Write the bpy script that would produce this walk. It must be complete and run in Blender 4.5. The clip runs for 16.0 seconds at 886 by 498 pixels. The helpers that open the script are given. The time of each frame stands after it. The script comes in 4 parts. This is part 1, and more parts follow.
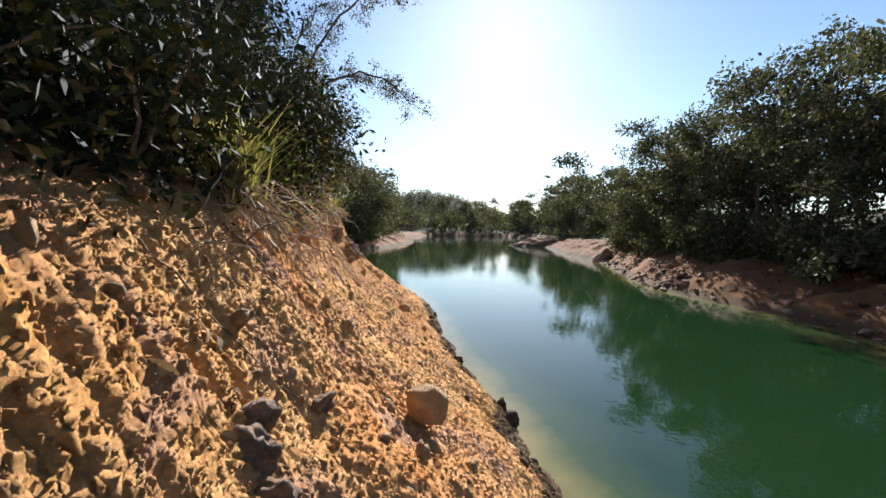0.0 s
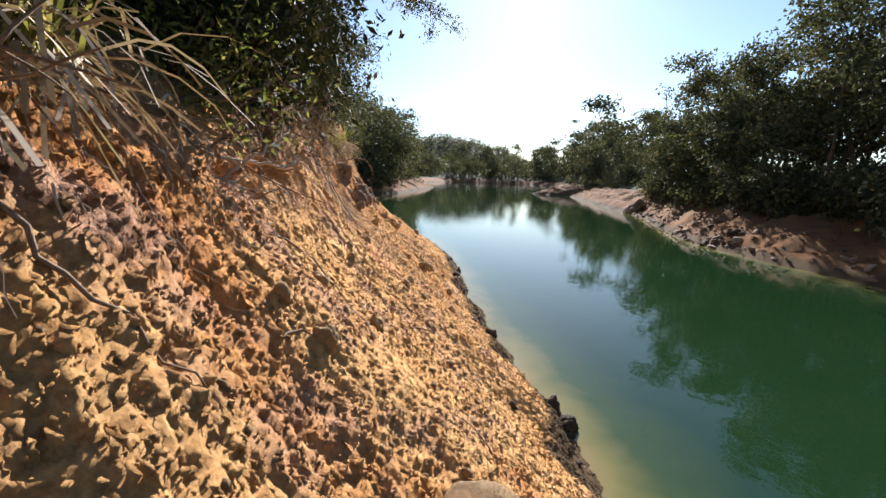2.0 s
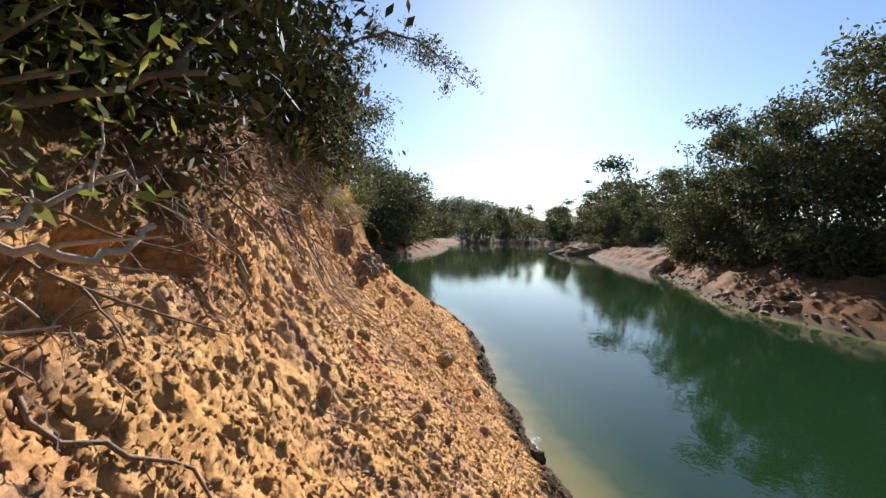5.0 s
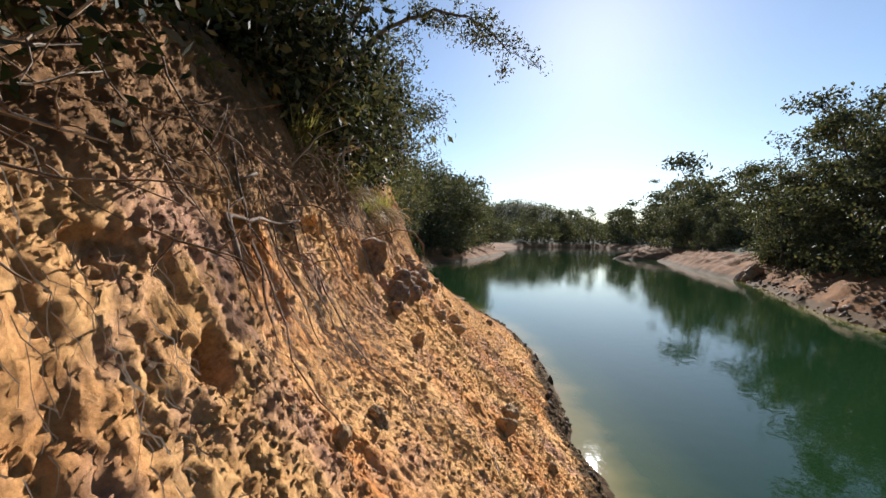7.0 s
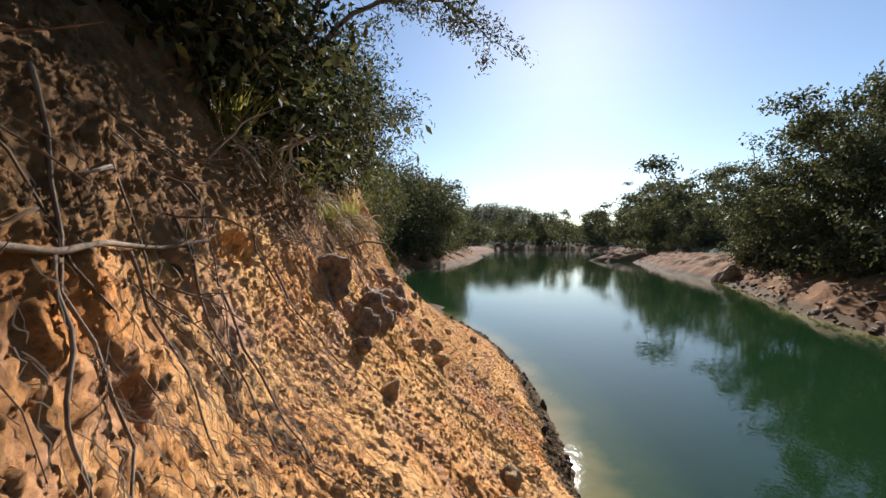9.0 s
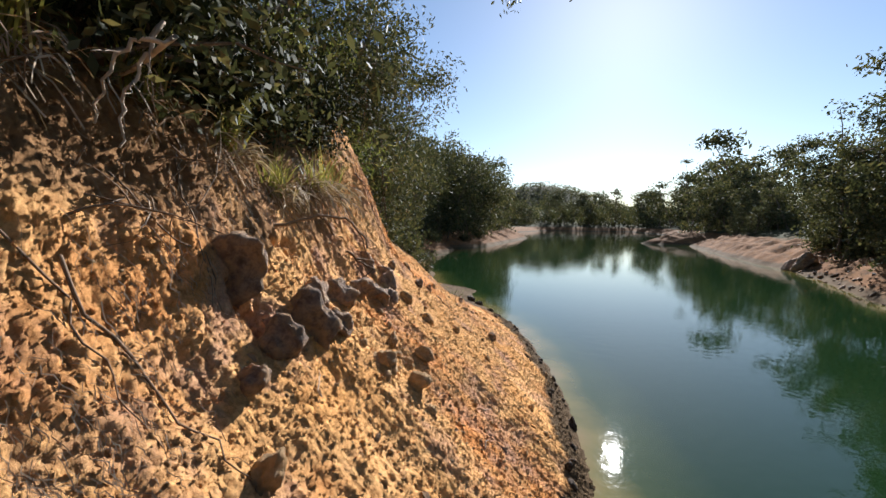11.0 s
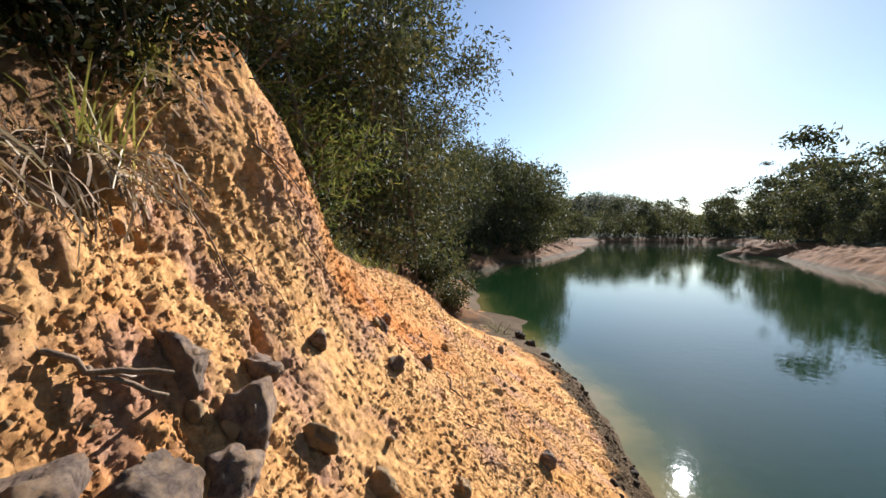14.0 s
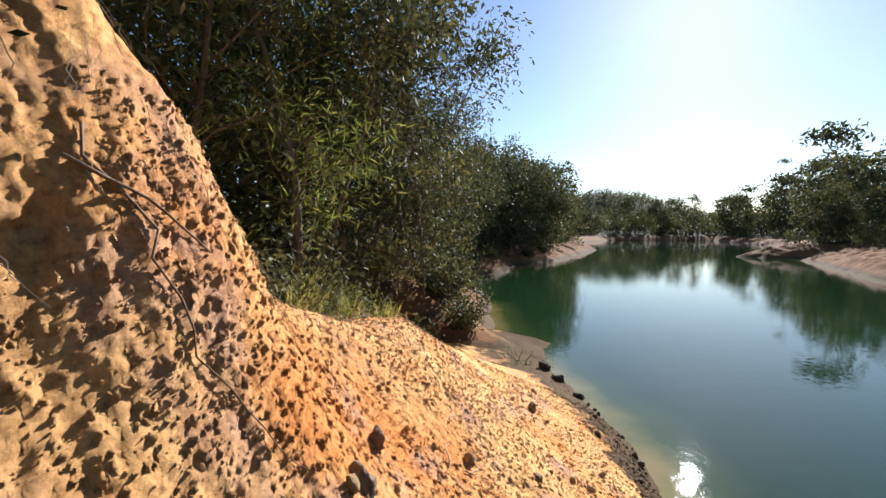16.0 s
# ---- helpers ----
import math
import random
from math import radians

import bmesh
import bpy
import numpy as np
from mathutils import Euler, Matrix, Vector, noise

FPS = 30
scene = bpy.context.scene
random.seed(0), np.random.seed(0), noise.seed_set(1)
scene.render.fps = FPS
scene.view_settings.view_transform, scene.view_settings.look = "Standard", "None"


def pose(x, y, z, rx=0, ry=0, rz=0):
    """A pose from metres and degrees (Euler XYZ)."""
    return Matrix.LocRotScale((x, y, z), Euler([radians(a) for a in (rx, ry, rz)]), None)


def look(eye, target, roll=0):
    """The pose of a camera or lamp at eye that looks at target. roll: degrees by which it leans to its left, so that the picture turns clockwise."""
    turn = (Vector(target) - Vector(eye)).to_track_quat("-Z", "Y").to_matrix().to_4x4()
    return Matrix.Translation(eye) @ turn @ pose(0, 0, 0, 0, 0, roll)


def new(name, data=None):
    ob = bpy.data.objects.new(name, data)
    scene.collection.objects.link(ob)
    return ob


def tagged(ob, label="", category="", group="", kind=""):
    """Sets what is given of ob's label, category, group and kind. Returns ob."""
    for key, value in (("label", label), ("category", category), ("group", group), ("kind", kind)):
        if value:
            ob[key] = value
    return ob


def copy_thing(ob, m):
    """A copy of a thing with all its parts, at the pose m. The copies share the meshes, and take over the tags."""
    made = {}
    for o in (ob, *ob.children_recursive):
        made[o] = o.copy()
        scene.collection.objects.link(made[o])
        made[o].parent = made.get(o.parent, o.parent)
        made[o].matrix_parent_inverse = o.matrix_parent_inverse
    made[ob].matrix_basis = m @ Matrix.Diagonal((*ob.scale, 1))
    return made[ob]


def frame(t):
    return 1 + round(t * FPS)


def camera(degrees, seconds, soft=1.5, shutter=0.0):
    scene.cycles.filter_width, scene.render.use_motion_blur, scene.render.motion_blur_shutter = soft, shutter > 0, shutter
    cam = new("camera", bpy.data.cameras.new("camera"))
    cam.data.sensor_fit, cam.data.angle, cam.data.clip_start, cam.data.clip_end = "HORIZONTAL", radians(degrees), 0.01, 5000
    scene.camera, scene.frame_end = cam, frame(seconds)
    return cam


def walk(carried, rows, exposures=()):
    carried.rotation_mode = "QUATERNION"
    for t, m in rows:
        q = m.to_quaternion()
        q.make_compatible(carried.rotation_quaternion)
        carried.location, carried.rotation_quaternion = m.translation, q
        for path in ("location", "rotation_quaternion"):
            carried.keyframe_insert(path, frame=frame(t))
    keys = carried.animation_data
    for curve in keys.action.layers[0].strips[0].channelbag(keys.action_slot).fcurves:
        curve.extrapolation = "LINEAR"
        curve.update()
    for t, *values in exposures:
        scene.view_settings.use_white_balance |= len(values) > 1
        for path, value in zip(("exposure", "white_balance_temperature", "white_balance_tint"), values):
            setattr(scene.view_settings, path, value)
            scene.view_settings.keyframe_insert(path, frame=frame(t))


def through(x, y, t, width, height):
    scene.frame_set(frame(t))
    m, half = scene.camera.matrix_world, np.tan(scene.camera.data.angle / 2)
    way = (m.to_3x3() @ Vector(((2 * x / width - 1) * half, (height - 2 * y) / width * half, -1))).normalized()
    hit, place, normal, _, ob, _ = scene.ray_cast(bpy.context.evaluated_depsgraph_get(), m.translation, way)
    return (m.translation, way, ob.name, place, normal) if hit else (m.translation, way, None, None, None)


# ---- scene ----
cam = camera(90.0, 16.0)
PATH = [
    (0, (1.071, -0.28, 2.77), (1.005, 1.717, 2.687), 0.9),
    (0.5, (0.977, 0.08, 2.74), (0.886, 2.073, 2.6), 1.5),
    (1, (0.888, 0.579, 2.719), (0.826, 2.565, 2.488), 1.3),
    (1.5, (0.866, 1.125, 2.68), (0.704, 3.104, 2.444), 2.1),
    (2, (0.787, 1.565, 2.671), (0.647, 3.533, 2.347), 2.2),
    (2.5, (0.749, 1.983, 2.675), (0.568, 3.944, 2.325), 2.7),
    (3, (0.719, 2.308, 2.728), (0.55, 4.275, 2.407), 2.6),
    (3.5, (0.641, 2.66, 2.73), (0.512, 4.624, 2.375), 2.4),
    (4, (0.628, 2.798, 2.688), (0.419, 4.769, 2.42), 2.7),
    (4.5, (0.572, 3.001, 2.737), (0.337, 4.984, 2.64), 1.5),
    (4.7, (0.552, 3.068, 2.741), (0.34, 5.056, 2.668), 1.3),
    (6.8, (0.407, 4.585, 2.844), (-0.025, 6.537, 2.833), 0.6),
    (7, (0.324, 4.777, 2.831), (-0.142, 6.721, 2.792), 0.7),
    (7.5, (0.17, 5.123, 2.983), (-0.243, 7.073, 2.822), 0.8),
    (8, (0.188, 5.173, 3.002), (-0.17, 7.138, 2.9), 0.2),
    (8.5, (0.081, 5.528, 2.959), (-0.279, 7.495, 2.93), -0.3),
    (8.7, (0.056, 5.64, 2.934), (-0.295, 7.609, 2.918), -0.2),
    (10.8, (0.417, 7.029, 2.959), (-0.187, 8.932, 2.848), 0.4),
    (11, (0.317, 7.339, 2.917), (-0.244, 9.256, 2.802), 0.7),
    (11.5, (0.327, 7.923, 3.018), (-0.005, 9.892, 2.905), -0.1),
    (12, (0.292, 8.626, 2.953), (-0.107, 10.585, 2.909), -0.0),
    (12.5, (0.073, 9.369, 2.947), (-0.336, 11.327, 2.944), -0.0),
    (13, (-0.02, 9.985, 2.991), (-0.554, 11.912, 2.974), -0.4),
    (13.5, (-0.246, 10.681, 2.931), (-1.018, 12.525, 2.881), -0.3),
    (14, (-0.301, 10.92, 2.975), (-1.09, 12.757, 2.916), -0.1),
    (14.5, (-0.299, 11.105, 3.0), (-1.1, 12.937, 2.954), 0.7),
    (15, (-0.634, 11.655, 3.12), (-1.387, 13.508, 3.072), 0.2),
    (15.5, (-0.795, 12.01, 3.2), (-1.578, 13.849, 3.132), -0.6),
    (16, (-1.131, 12.52, 3.392), (-1.948, 14.344, 3.318), 0.1),
]
walk(cam, [(t, look(eye, target, roll)) for t, eye, target, roll in PATH],
     [(0.0, 1.72, 5750, 10), (4.7, 1.58, 5750, 10), (7.0, 1.4, 5850, 10), (12.5, 1.38, 5850, 10), (16.0, 1.56, 5750, 10)])

SUN_AZ, SUN_EL = 5.5, 26.5      # degrees to the right of +y, degrees up

# ---------------------------------------------------------------- light
world = bpy.data.worlds.new("world")
scene.world = world
world.use_nodes = True
wn = world.node_tree
sky = wn.nodes.new("ShaderNodeTexSky")
sky.sky_type = "NISHITA"
sky.sun_disc = False
sky.sun_elevation = radians(SUN_EL)
sky.sun_rotation = radians(SUN_AZ)
sky.air_density, sky.dust_density, sky.ozone_density = 1.0, 0.2, 1.1
wn.links.new(sky.outputs[0], wn.nodes["Background"].inputs[0])
wn.nodes["Background"].inputs[1].default_value = 0.046
to_sun = Vector((math.sin(radians(SUN_AZ)) * math.cos(radians(SUN_EL)), math.cos(radians(SUN_AZ)) * math.cos(radians(SUN_EL)), math.sin(radians(SUN_EL))))
sun = new("sun", bpy.data.lights.new("sun", "SUN"))
sun.data.energy, sun.data.angle, sun.data.color = 5.0, radians(0.55), (1.0, 0.95, 0.88)
sun.matrix_world = look(to_sun * 100, (0, 0, 0))


# ---------------------------------------------------------------- materials
def material(name, rough=0.9, spec=0.3):
    m = bpy.data.materials.new(name)
    m.use_nodes = True
    b = m.node_tree.nodes["Principled BSDF"]
    b.inputs["Roughness"].default_value = rough
    b.inputs["Specular IOR Level"].default_value = spec
    return m, m.node_tree, b


def node(nt, kind, **values):
    n = nt.nodes.new(kind)
    for k, v in values.items():
        n.inputs[k.replace("_", " ")].default_value = v
    return n


def ramp(nt, source, stops):
    r = nt.nodes.new("ShaderNodeValToRGB")
    e = r.color_ramp.elements
    while len(e) < len(stops):
        e.new(0.5)
    for el, (p, c) in zip(e, stops):
        el.position, el.color = p, (*c, 1)
    nt.links.new(source, r.inputs[0])
    return r.outputs[0]


def mix(nt, fac, a, b, blend="MIX"):
    m = nt.nodes.new("ShaderNodeMix")
    m.data_type, m.blend_type = "RGBA", blend
    for value, sock in ((fac, m.inputs[0]), (a, m.inputs[6]), (b, m.inputs[7])):
        if isinstance(value, bpy.types.NodeSocket):
            nt.links.new(value, sock)
        else:
            sock.default_value = value if not isinstance(value, tuple) else (*value, 1)
    return m.outputs[2]


def bump(nt, b, height, strength, distance):
    n = nt.nodes.new("ShaderNodeBump")
    n.inputs["Strength"].default_value, n.inputs["Distance"].default_value = strength, distance
    nt.links.new(height, n.inputs["Height"])
    nt.links.new(n.outputs[0], b.inputs["Normal"])


def fbm_tex(nt, scale, detail=6.0, rough=0.6, stretch=None):
    g = nt.nodes.new("ShaderNodeNewGeometry")
    out = g.outputs["Position"]
    if stretch:
        mp = nt.nodes.new("ShaderNodeMapping")
        mp.inputs["Scale"].default_value = stretch
        nt.links.new(out, mp.inputs[0])
        out = mp.outputs[0]
    n = node(nt, "ShaderNodeTexNoise", Scale=scale, Detail=detail, Roughness=rough)
    nt.links.new(out, n.inputs["Vector"])
    return n.outputs[0]


def earth_material(name, a, b2, c, grey, wet=True):
    m, nt, b = material(name, 0.95, 0.03)
    big = ramp(nt, fbm_tex(nt, 0.55, 5), [(0.32, a), (0.5, b2), (0.68, c)])
    patch = ramp(nt, fbm_tex(nt, 1.7, 6, 0.65), [(0.5, (0, 0, 0)), (0.66, (1, 1, 1))])
    col = mix(nt, patch, big, grey)
    fine = ramp(nt, fbm_tex(nt, 24, 8, 0.75), [(0.32, (0.40, 0.34, 0.30)), (0.44, (0.80, 0.76, 0.74)), (0.54, (1.0, 1.0, 1.0)), (0.7, (1.3, 1.28, 1.24))])
    col = mix(nt, 1.0, col, fine, "MULTIPLY")
    if wet:
        g = nt.nodes.new("ShaderNodeNewGeometry")
        s = nt.nodes.new("ShaderNodeSeparateXYZ")
        nt.links.new(g.outputs["Position"], s.inputs[0])
        add = nt.nodes.new("ShaderNodeMath")
        add.operation = "MULTIPLY_ADD"
        nt.links.new(fbm_tex(nt, 3.0, 4), add.inputs[0])
        add.inputs[1].default_value = -0.5
        nt.links.new(s.outputs[2], add.inputs[2])
        band = ramp(nt, add.outputs[0], [(0.0, (1, 1, 1)), (0.1, (0, 0, 0))])
        col = mix(nt, band, col, (0.10, 0.065, 0.035))
    if name == "earth":
        h_ = nt.nodes.new("ShaderNodeAttribute")
        h_.attribute_name = "humus"
        soil = ramp(nt, fbm_tex(nt, 6, 7, 0.7), [(0.35, (0.13, 0.07, 0.035)), (0.55, (0.27, 0.145, 0.065)), (0.72, (0.40, 0.24, 0.12))])
        col = mix(nt, h_.outputs["Fac"], col, soil)
    if name == "shore earth":
        a_ = nt.nodes.new("ShaderNodeAttribute")
        a_.attribute_name = "wooded"
        litter = ramp(nt, fbm_tex(nt, 2.5, 6, 0.7), [(0.35, (0.035, 0.04, 0.016)), (0.65, (0.085, 0.07, 0.035))])
        col = mix(nt, a_.outputs["Fac"], col, litter)
    nt.links.new(col, b.inputs["Base Color"])
    bump(nt, b, fbm_tex(nt, 48, 12, 0.85), 0.95, 0.02)
    return m


def rock_material(name, stops, scale=9, dust=0.75):
    m, nt, b = material(name, 0.93, 0.2)
    col = ramp(nt, fbm_tex(nt, scale, 9, 0.75), stops)
    info = nt.nodes.new("ShaderNodeObjectInfo")
    tone = ramp(nt, info.outputs["Random"], [(0, (0.75, 0.75, 0.75)), (1, (1.2, 1.15, 1.1))])
    col = mix(nt, 1.0, col, tone, "MULTIPLY")
    earthy = ramp(nt, fbm_tex(nt, 7, 8, 0.75), [(0.47, (0, 0, 0)), (0.6, (dust, dust, dust))])
    col = mix(nt, earthy, col, (0.52, 0.3, 0.13))
    nt.links.new(col, b.inputs["Base Color"])
    bump(nt, b, fbm_tex(nt, 22, 14, 0.9), 1.0, 0.04)
    return m


def leaf_material(name, stops, rough=0.7, through=0.2):
    m, nt, b = material(name, rough, 0.06)
    g = nt.nodes.new("ShaderNodeNewGeometry")
    info = nt.nodes.new("ShaderNodeObjectInfo")
    a = nt.nodes.new("ShaderNodeMath")
    a.operation = "MULTIPLY_ADD"
    nt.links.new(info.outputs["Random"], a.inputs[0])
    a.inputs[1].default_value = 0.25
    nt.links.new(g.outputs["Random Per Island"], a.inputs[2])
    f = nt.nodes.new("ShaderNodeMath")
    f.operation = "FRACT"
    nt.links.new(a.outputs[0], f.inputs[0])
    col = ramp(nt, f.outputs[0], stops)
    nt.links.new(col, b.inputs["Base Color"])
    t = nt.nodes.new("ShaderNodeBsdfTranslucent")
    bright = mix(nt, 1.0, col, (1.4, 1.4, 0.9), "MULTIPLY")
    nt.links.new(bright, t.inputs[0])
    s = nt.nodes.new("ShaderNodeMixShader")
    s.inputs[0].default_value = through
    nt.links.new(b.outputs[0], s.inputs[1])
    nt.links.new(t.outputs[0], s.inputs[2])
    nt.links.new(s.outputs[0], nt.nodes["Material Output"].inputs[0])
    return m


def bark_material(name, stops, scale=14):
    m, nt, b = material(name, 0.9, 0.2)
    nt.links.new(ramp(nt, fbm_tex(nt, scale, 7, 0.7, (1, 1, 0.25)), stops), b.inputs["Base Color"])
    bump(nt, b, fbm_tex(nt, 40, 6, 0.7, (1, 1, 0.2)), 0.6, 0.01)
    return m


EARTH = earth_material("earth", (0.69, 0.335, 0.105), (0.73, 0.405, 0.16), (0.63, 0.245, 0.07), (0.50, 0.275, 0.165))
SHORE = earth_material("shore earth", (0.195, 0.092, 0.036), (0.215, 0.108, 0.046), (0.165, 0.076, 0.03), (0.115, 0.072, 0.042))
STONE = rock_material("ochre stone", [(0.3, (0.24, 0.145, 0.075)), (0.5, (0.44, 0.285, 0.14)), (0.7, (0.58, 0.41, 0.23))])
DARK_ROCK = rock_material("weathered dark rock", [(0.36, (0.11, 0.075, 0.055)), (0.5, (0.25, 0.175, 0.13)), (0.64, (0.42, 0.3, 0.2))], 16, 0.5)
WET_ROCK = rock_material("wet rock", [(0.3, (0.03, 0.024, 0.02)), (0.55, (0.09, 0.065, 0.045)), (0.75, (0.2, 0.14, 0.09))], dust=0.1)
LEAF = leaf_material("broad leaves", [(0.0, (0.036, 0.04, 0.02)), (0.5, (0.07, 0.073, 0.036)), (0.85, (0.125, 0.115, 0.06)), (1.0, (0.18, 0.145, 0.06))], 0.68, 0.18)
# backlit shade of the near growth is put into this leaf colour
LEAF_SHADED = leaf_material("leaves darkened for shade", [(0.0, (0.014, 0.018, 0.008)), (0.6, (0.028, 0.033, 0.013)), (0.9, (0.055, 0.05, 0.024)), (1.0, (0.12, 0.09, 0.055))], 0.75, 0.05)
LEAF_OLIVE = leaf_material("olive leaves", [(0.0, (0.06, 0.075, 0.02)), (0.6, (0.11, 0.125, 0.035)), (1.0, (0.20, 0.17, 0.06))], through=0.4)
GRASS = leaf_material("tall grass", [(0.0, (0.09, 0.09, 0.03)), (0.6, (0.20, 0.18, 0.05)), (1.0, (0.34, 0.26, 0.11))], 0.5, 0.4)
STRAW = leaf_material("dry straw and rootlets", [(0.0, (0.17, 0.115, 0.07)), (0.6, (0.32, 0.22, 0.14)), (1.0, (0.52, 0.42, 0.3))], 0.8, 0.1)
BARK = bark_material("grey brown bark", [(0.3, (0.07, 0.05, 0.035)), (0.6, (0.17, 0.125, 0.09)), (0.8, (0.28, 0.22, 0.17))])
ROOT = bark_material("root wood", [(0.3, (0.10, 0.06, 0.035)), (0.6, (0.21, 0.14, 0.085)), (0.8, (0.32, 0.23, 0.15))])
DEAD_WOOD = bark_material("bleached dead wood", [(0.3, (0.28, 0.21, 0.15)), (0.6, (0.45, 0.36, 0.27)), (0.8, (0.58, 0.49, 0.39))])


# ---------------------------------------------------------------- noise
def lattice(ix, iy, seed):
    n = (ix.astype(np.int64) * 374761393 + iy.astype(np.int64) * 668265263 + seed * 362437) & 0xFFFFFFFF
    n = ((n ^ (n >> 13)) * 1274126177) & 0xFFFFFFFF
    n = ((n ^ (n >> 15)) * 2246822519) & 0xFFFFFFFF
    return ((n ^ (n >> 16)) & 0xFFFFFF) / 16777215.0


def vnoise(x, y, seed=0):
    ix, iy = np.floor(x), np.floor(y)
    fx, fy = x - ix, y - iy
    fx, fy = fx * fx * (3 - 2 * fx), fy * fy * (3 - 2 * fy)
    a, b = lattice(ix, iy, seed), lattice(ix + 1, iy, seed)
    c, d = lattice(ix, iy + 1, seed), lattice(ix + 1, iy + 1, seed)
    return (a + (b - a) * fx) * (1 - fy) + (c + (d - c) * fx) * fy - 0.5


def fbm(x, y, octaves=4, seed=0, gain=0.5):
    total, amp = 0.0, 1.0
    for k in range(octaves):
        total = total + amp * vnoise(x * 2 ** k + 17.3 * k, y * 2 ** k - 9.1 * k, seed + k)
        amp *= gain
    return total


def clods(x, y, seed=0):
    """Rounded lumps: 1 at a lump's middle, 0 at its rim, each of its own height."""
    ix, iy = np.floor(x), np.floor(y)
    best, tall = np.full(np.shape(x), 9.0), np.zeros(np.shape(x))
    for ox in (-1, 0, 1):
        for oy in (-1, 0, 1):
            cx, cy = ix + ox, iy + oy
            px, py = cx + lattice(cx, cy, seed + 1), cy + lattice(cx, cy, seed + 2)
            d = (x - px) ** 2 + (y - py) ** 2
            near = d < best
            best, tall = np.where(near, d, best), np.where(near, lattice(cx, cy, seed + 3), tall)
    return np.clip(1 - best * 2.4, 0, 1) ** 0.45 * tall


# ---------------------------------------------------------------- the lie of the land
SHORE_Y = [-60, -6, 0, 3.7, 6, 8.7, 11.3, 14, 16.4, 18.6, 20.6, 22.5, 24.2]
SHORE_X = [4.0, 3.2, 2.6, 2.24, 1.92, 1.18, 0.74, 0.38, -0.06, -0.72, -1.42, -2.55, -3.55]
STATION_D = [0, 0.6, 1.25, 1.75, 2.1, 2.5, 2.75, 3.0, 3.5, 4.5, 7.0]
STATIONS = {
    -60: (0, .5, 1.1, 1.45, 1.65, 2.2, 2.6, 2.8, 3.2, 4.0, 5.5),
    1.0: (0, .5, 1.15, 1.5, 1.9, 2.6, 2.9, 3.05, 3.35, 4.0, 5.5),
    2.6: (0, .5, 1.15, 1.55, 1.82, 2.5, 2.85, 3.05, 3.4, 4.0, 5.6),
    4.0: (0, .5, 1.1, 1.48, 1.8, 2.25, 2.6, 3.0, 3.4, 4.2, 6.0),
    6.5: (0, .5, 1.05, 1.43, 1.68, 2.25, 2.8, 3.4, 4.2, 5.1, 6.7),
    8.5: (0, .5, 1.1, 1.56, 1.9, 2.25, 2.65, 3.25, 4.3, 5.2, 6.7),
    10.5: (0, .5, 1.05, 1.48, 1.8, 2.2, 2.5, 2.9, 3.7, 4.7, 6.5),
    11.5: (0, .5, 1.0, 1.45, 1.78, 2.2, 2.55, 3.15, 3.9, 4.9, 6.5),
    12.5: (0, .5, .95, 1.4, 1.75, 2.2, 2.5, 2.85, 4.0, 5.4, 6.4),
    13.5: (0, .5, .95, 1.35, 1.6, 2.05, 2.35, 2.85, 4.4, 5.2, 5.2),
    14.0: (0, .5, .92, 1.32, 1.58, 1.98, 2.25, 2.65, 3.9, 4.2, 3.8),
    14.6: (0, .47, .9, 1.3, 1.52, 1.88, 2.05, 2.3, 2.95, 3.0, 2.6),
    15.7: (0, .45, .85, 1.25, 1.45, 1.75, 1.95, 2.15, 2.6, 2.45, 2.0),
    17.3: (0, .35, .7, 1.0, 1.25, 1.6, 1.85, 2.1, 2.35, 2.2, 1.8),
    20.0: (0, .3, .5, .7, .85, 1.0, 1.1, 1.2, 1.3, 1.2, 1.4),
    22.5: (0, .15, .25, .3, .36, .4, .4, .38, .35, .3, .9),
    26.0: (0, .12, .2, .25, .3, .3, .3, .3, .3, .4, 1.0),
}
STATION_Y = sorted(STATIONS)
PROFILE = np.array([STATIONS[k] for k in STATION_Y])


def shore_x(y):
    return np.interp(y, SHORE_Y, SHORE_X)


def bank_height(y, d):
    """Height of the near bank d metres inland of the water's edge at y."""
    y, d = np.broadcast_arrays(np.asarray(y, float), np.asarray(d, float))
    cols = np.array([np.interp(y.ravel(), STATION_Y, PROFILE[:, i]) for i in range(len(STATION_D))])
    dd = np.clip(d.ravel(), 0, 7)
    j = np.clip(np.searchsorted(STATION_D, dd, "right") - 1, 0, len(STATION_D) - 2)
    knots = np.array(STATION_D)
    f = (dd - knots[j]) / (knots[j + 1] - knots[j])
    n = np.arange(len(j))
    z = cols[j, n] * (1 - f) + cols[j + 1, n] * f
    z = z + np.where(d.ravel() < 0, 0.45 * d.ravel(), 0) + 0.28 * np.maximum(d.ravel() - 7, 0)
    return z.reshape(d.shape)


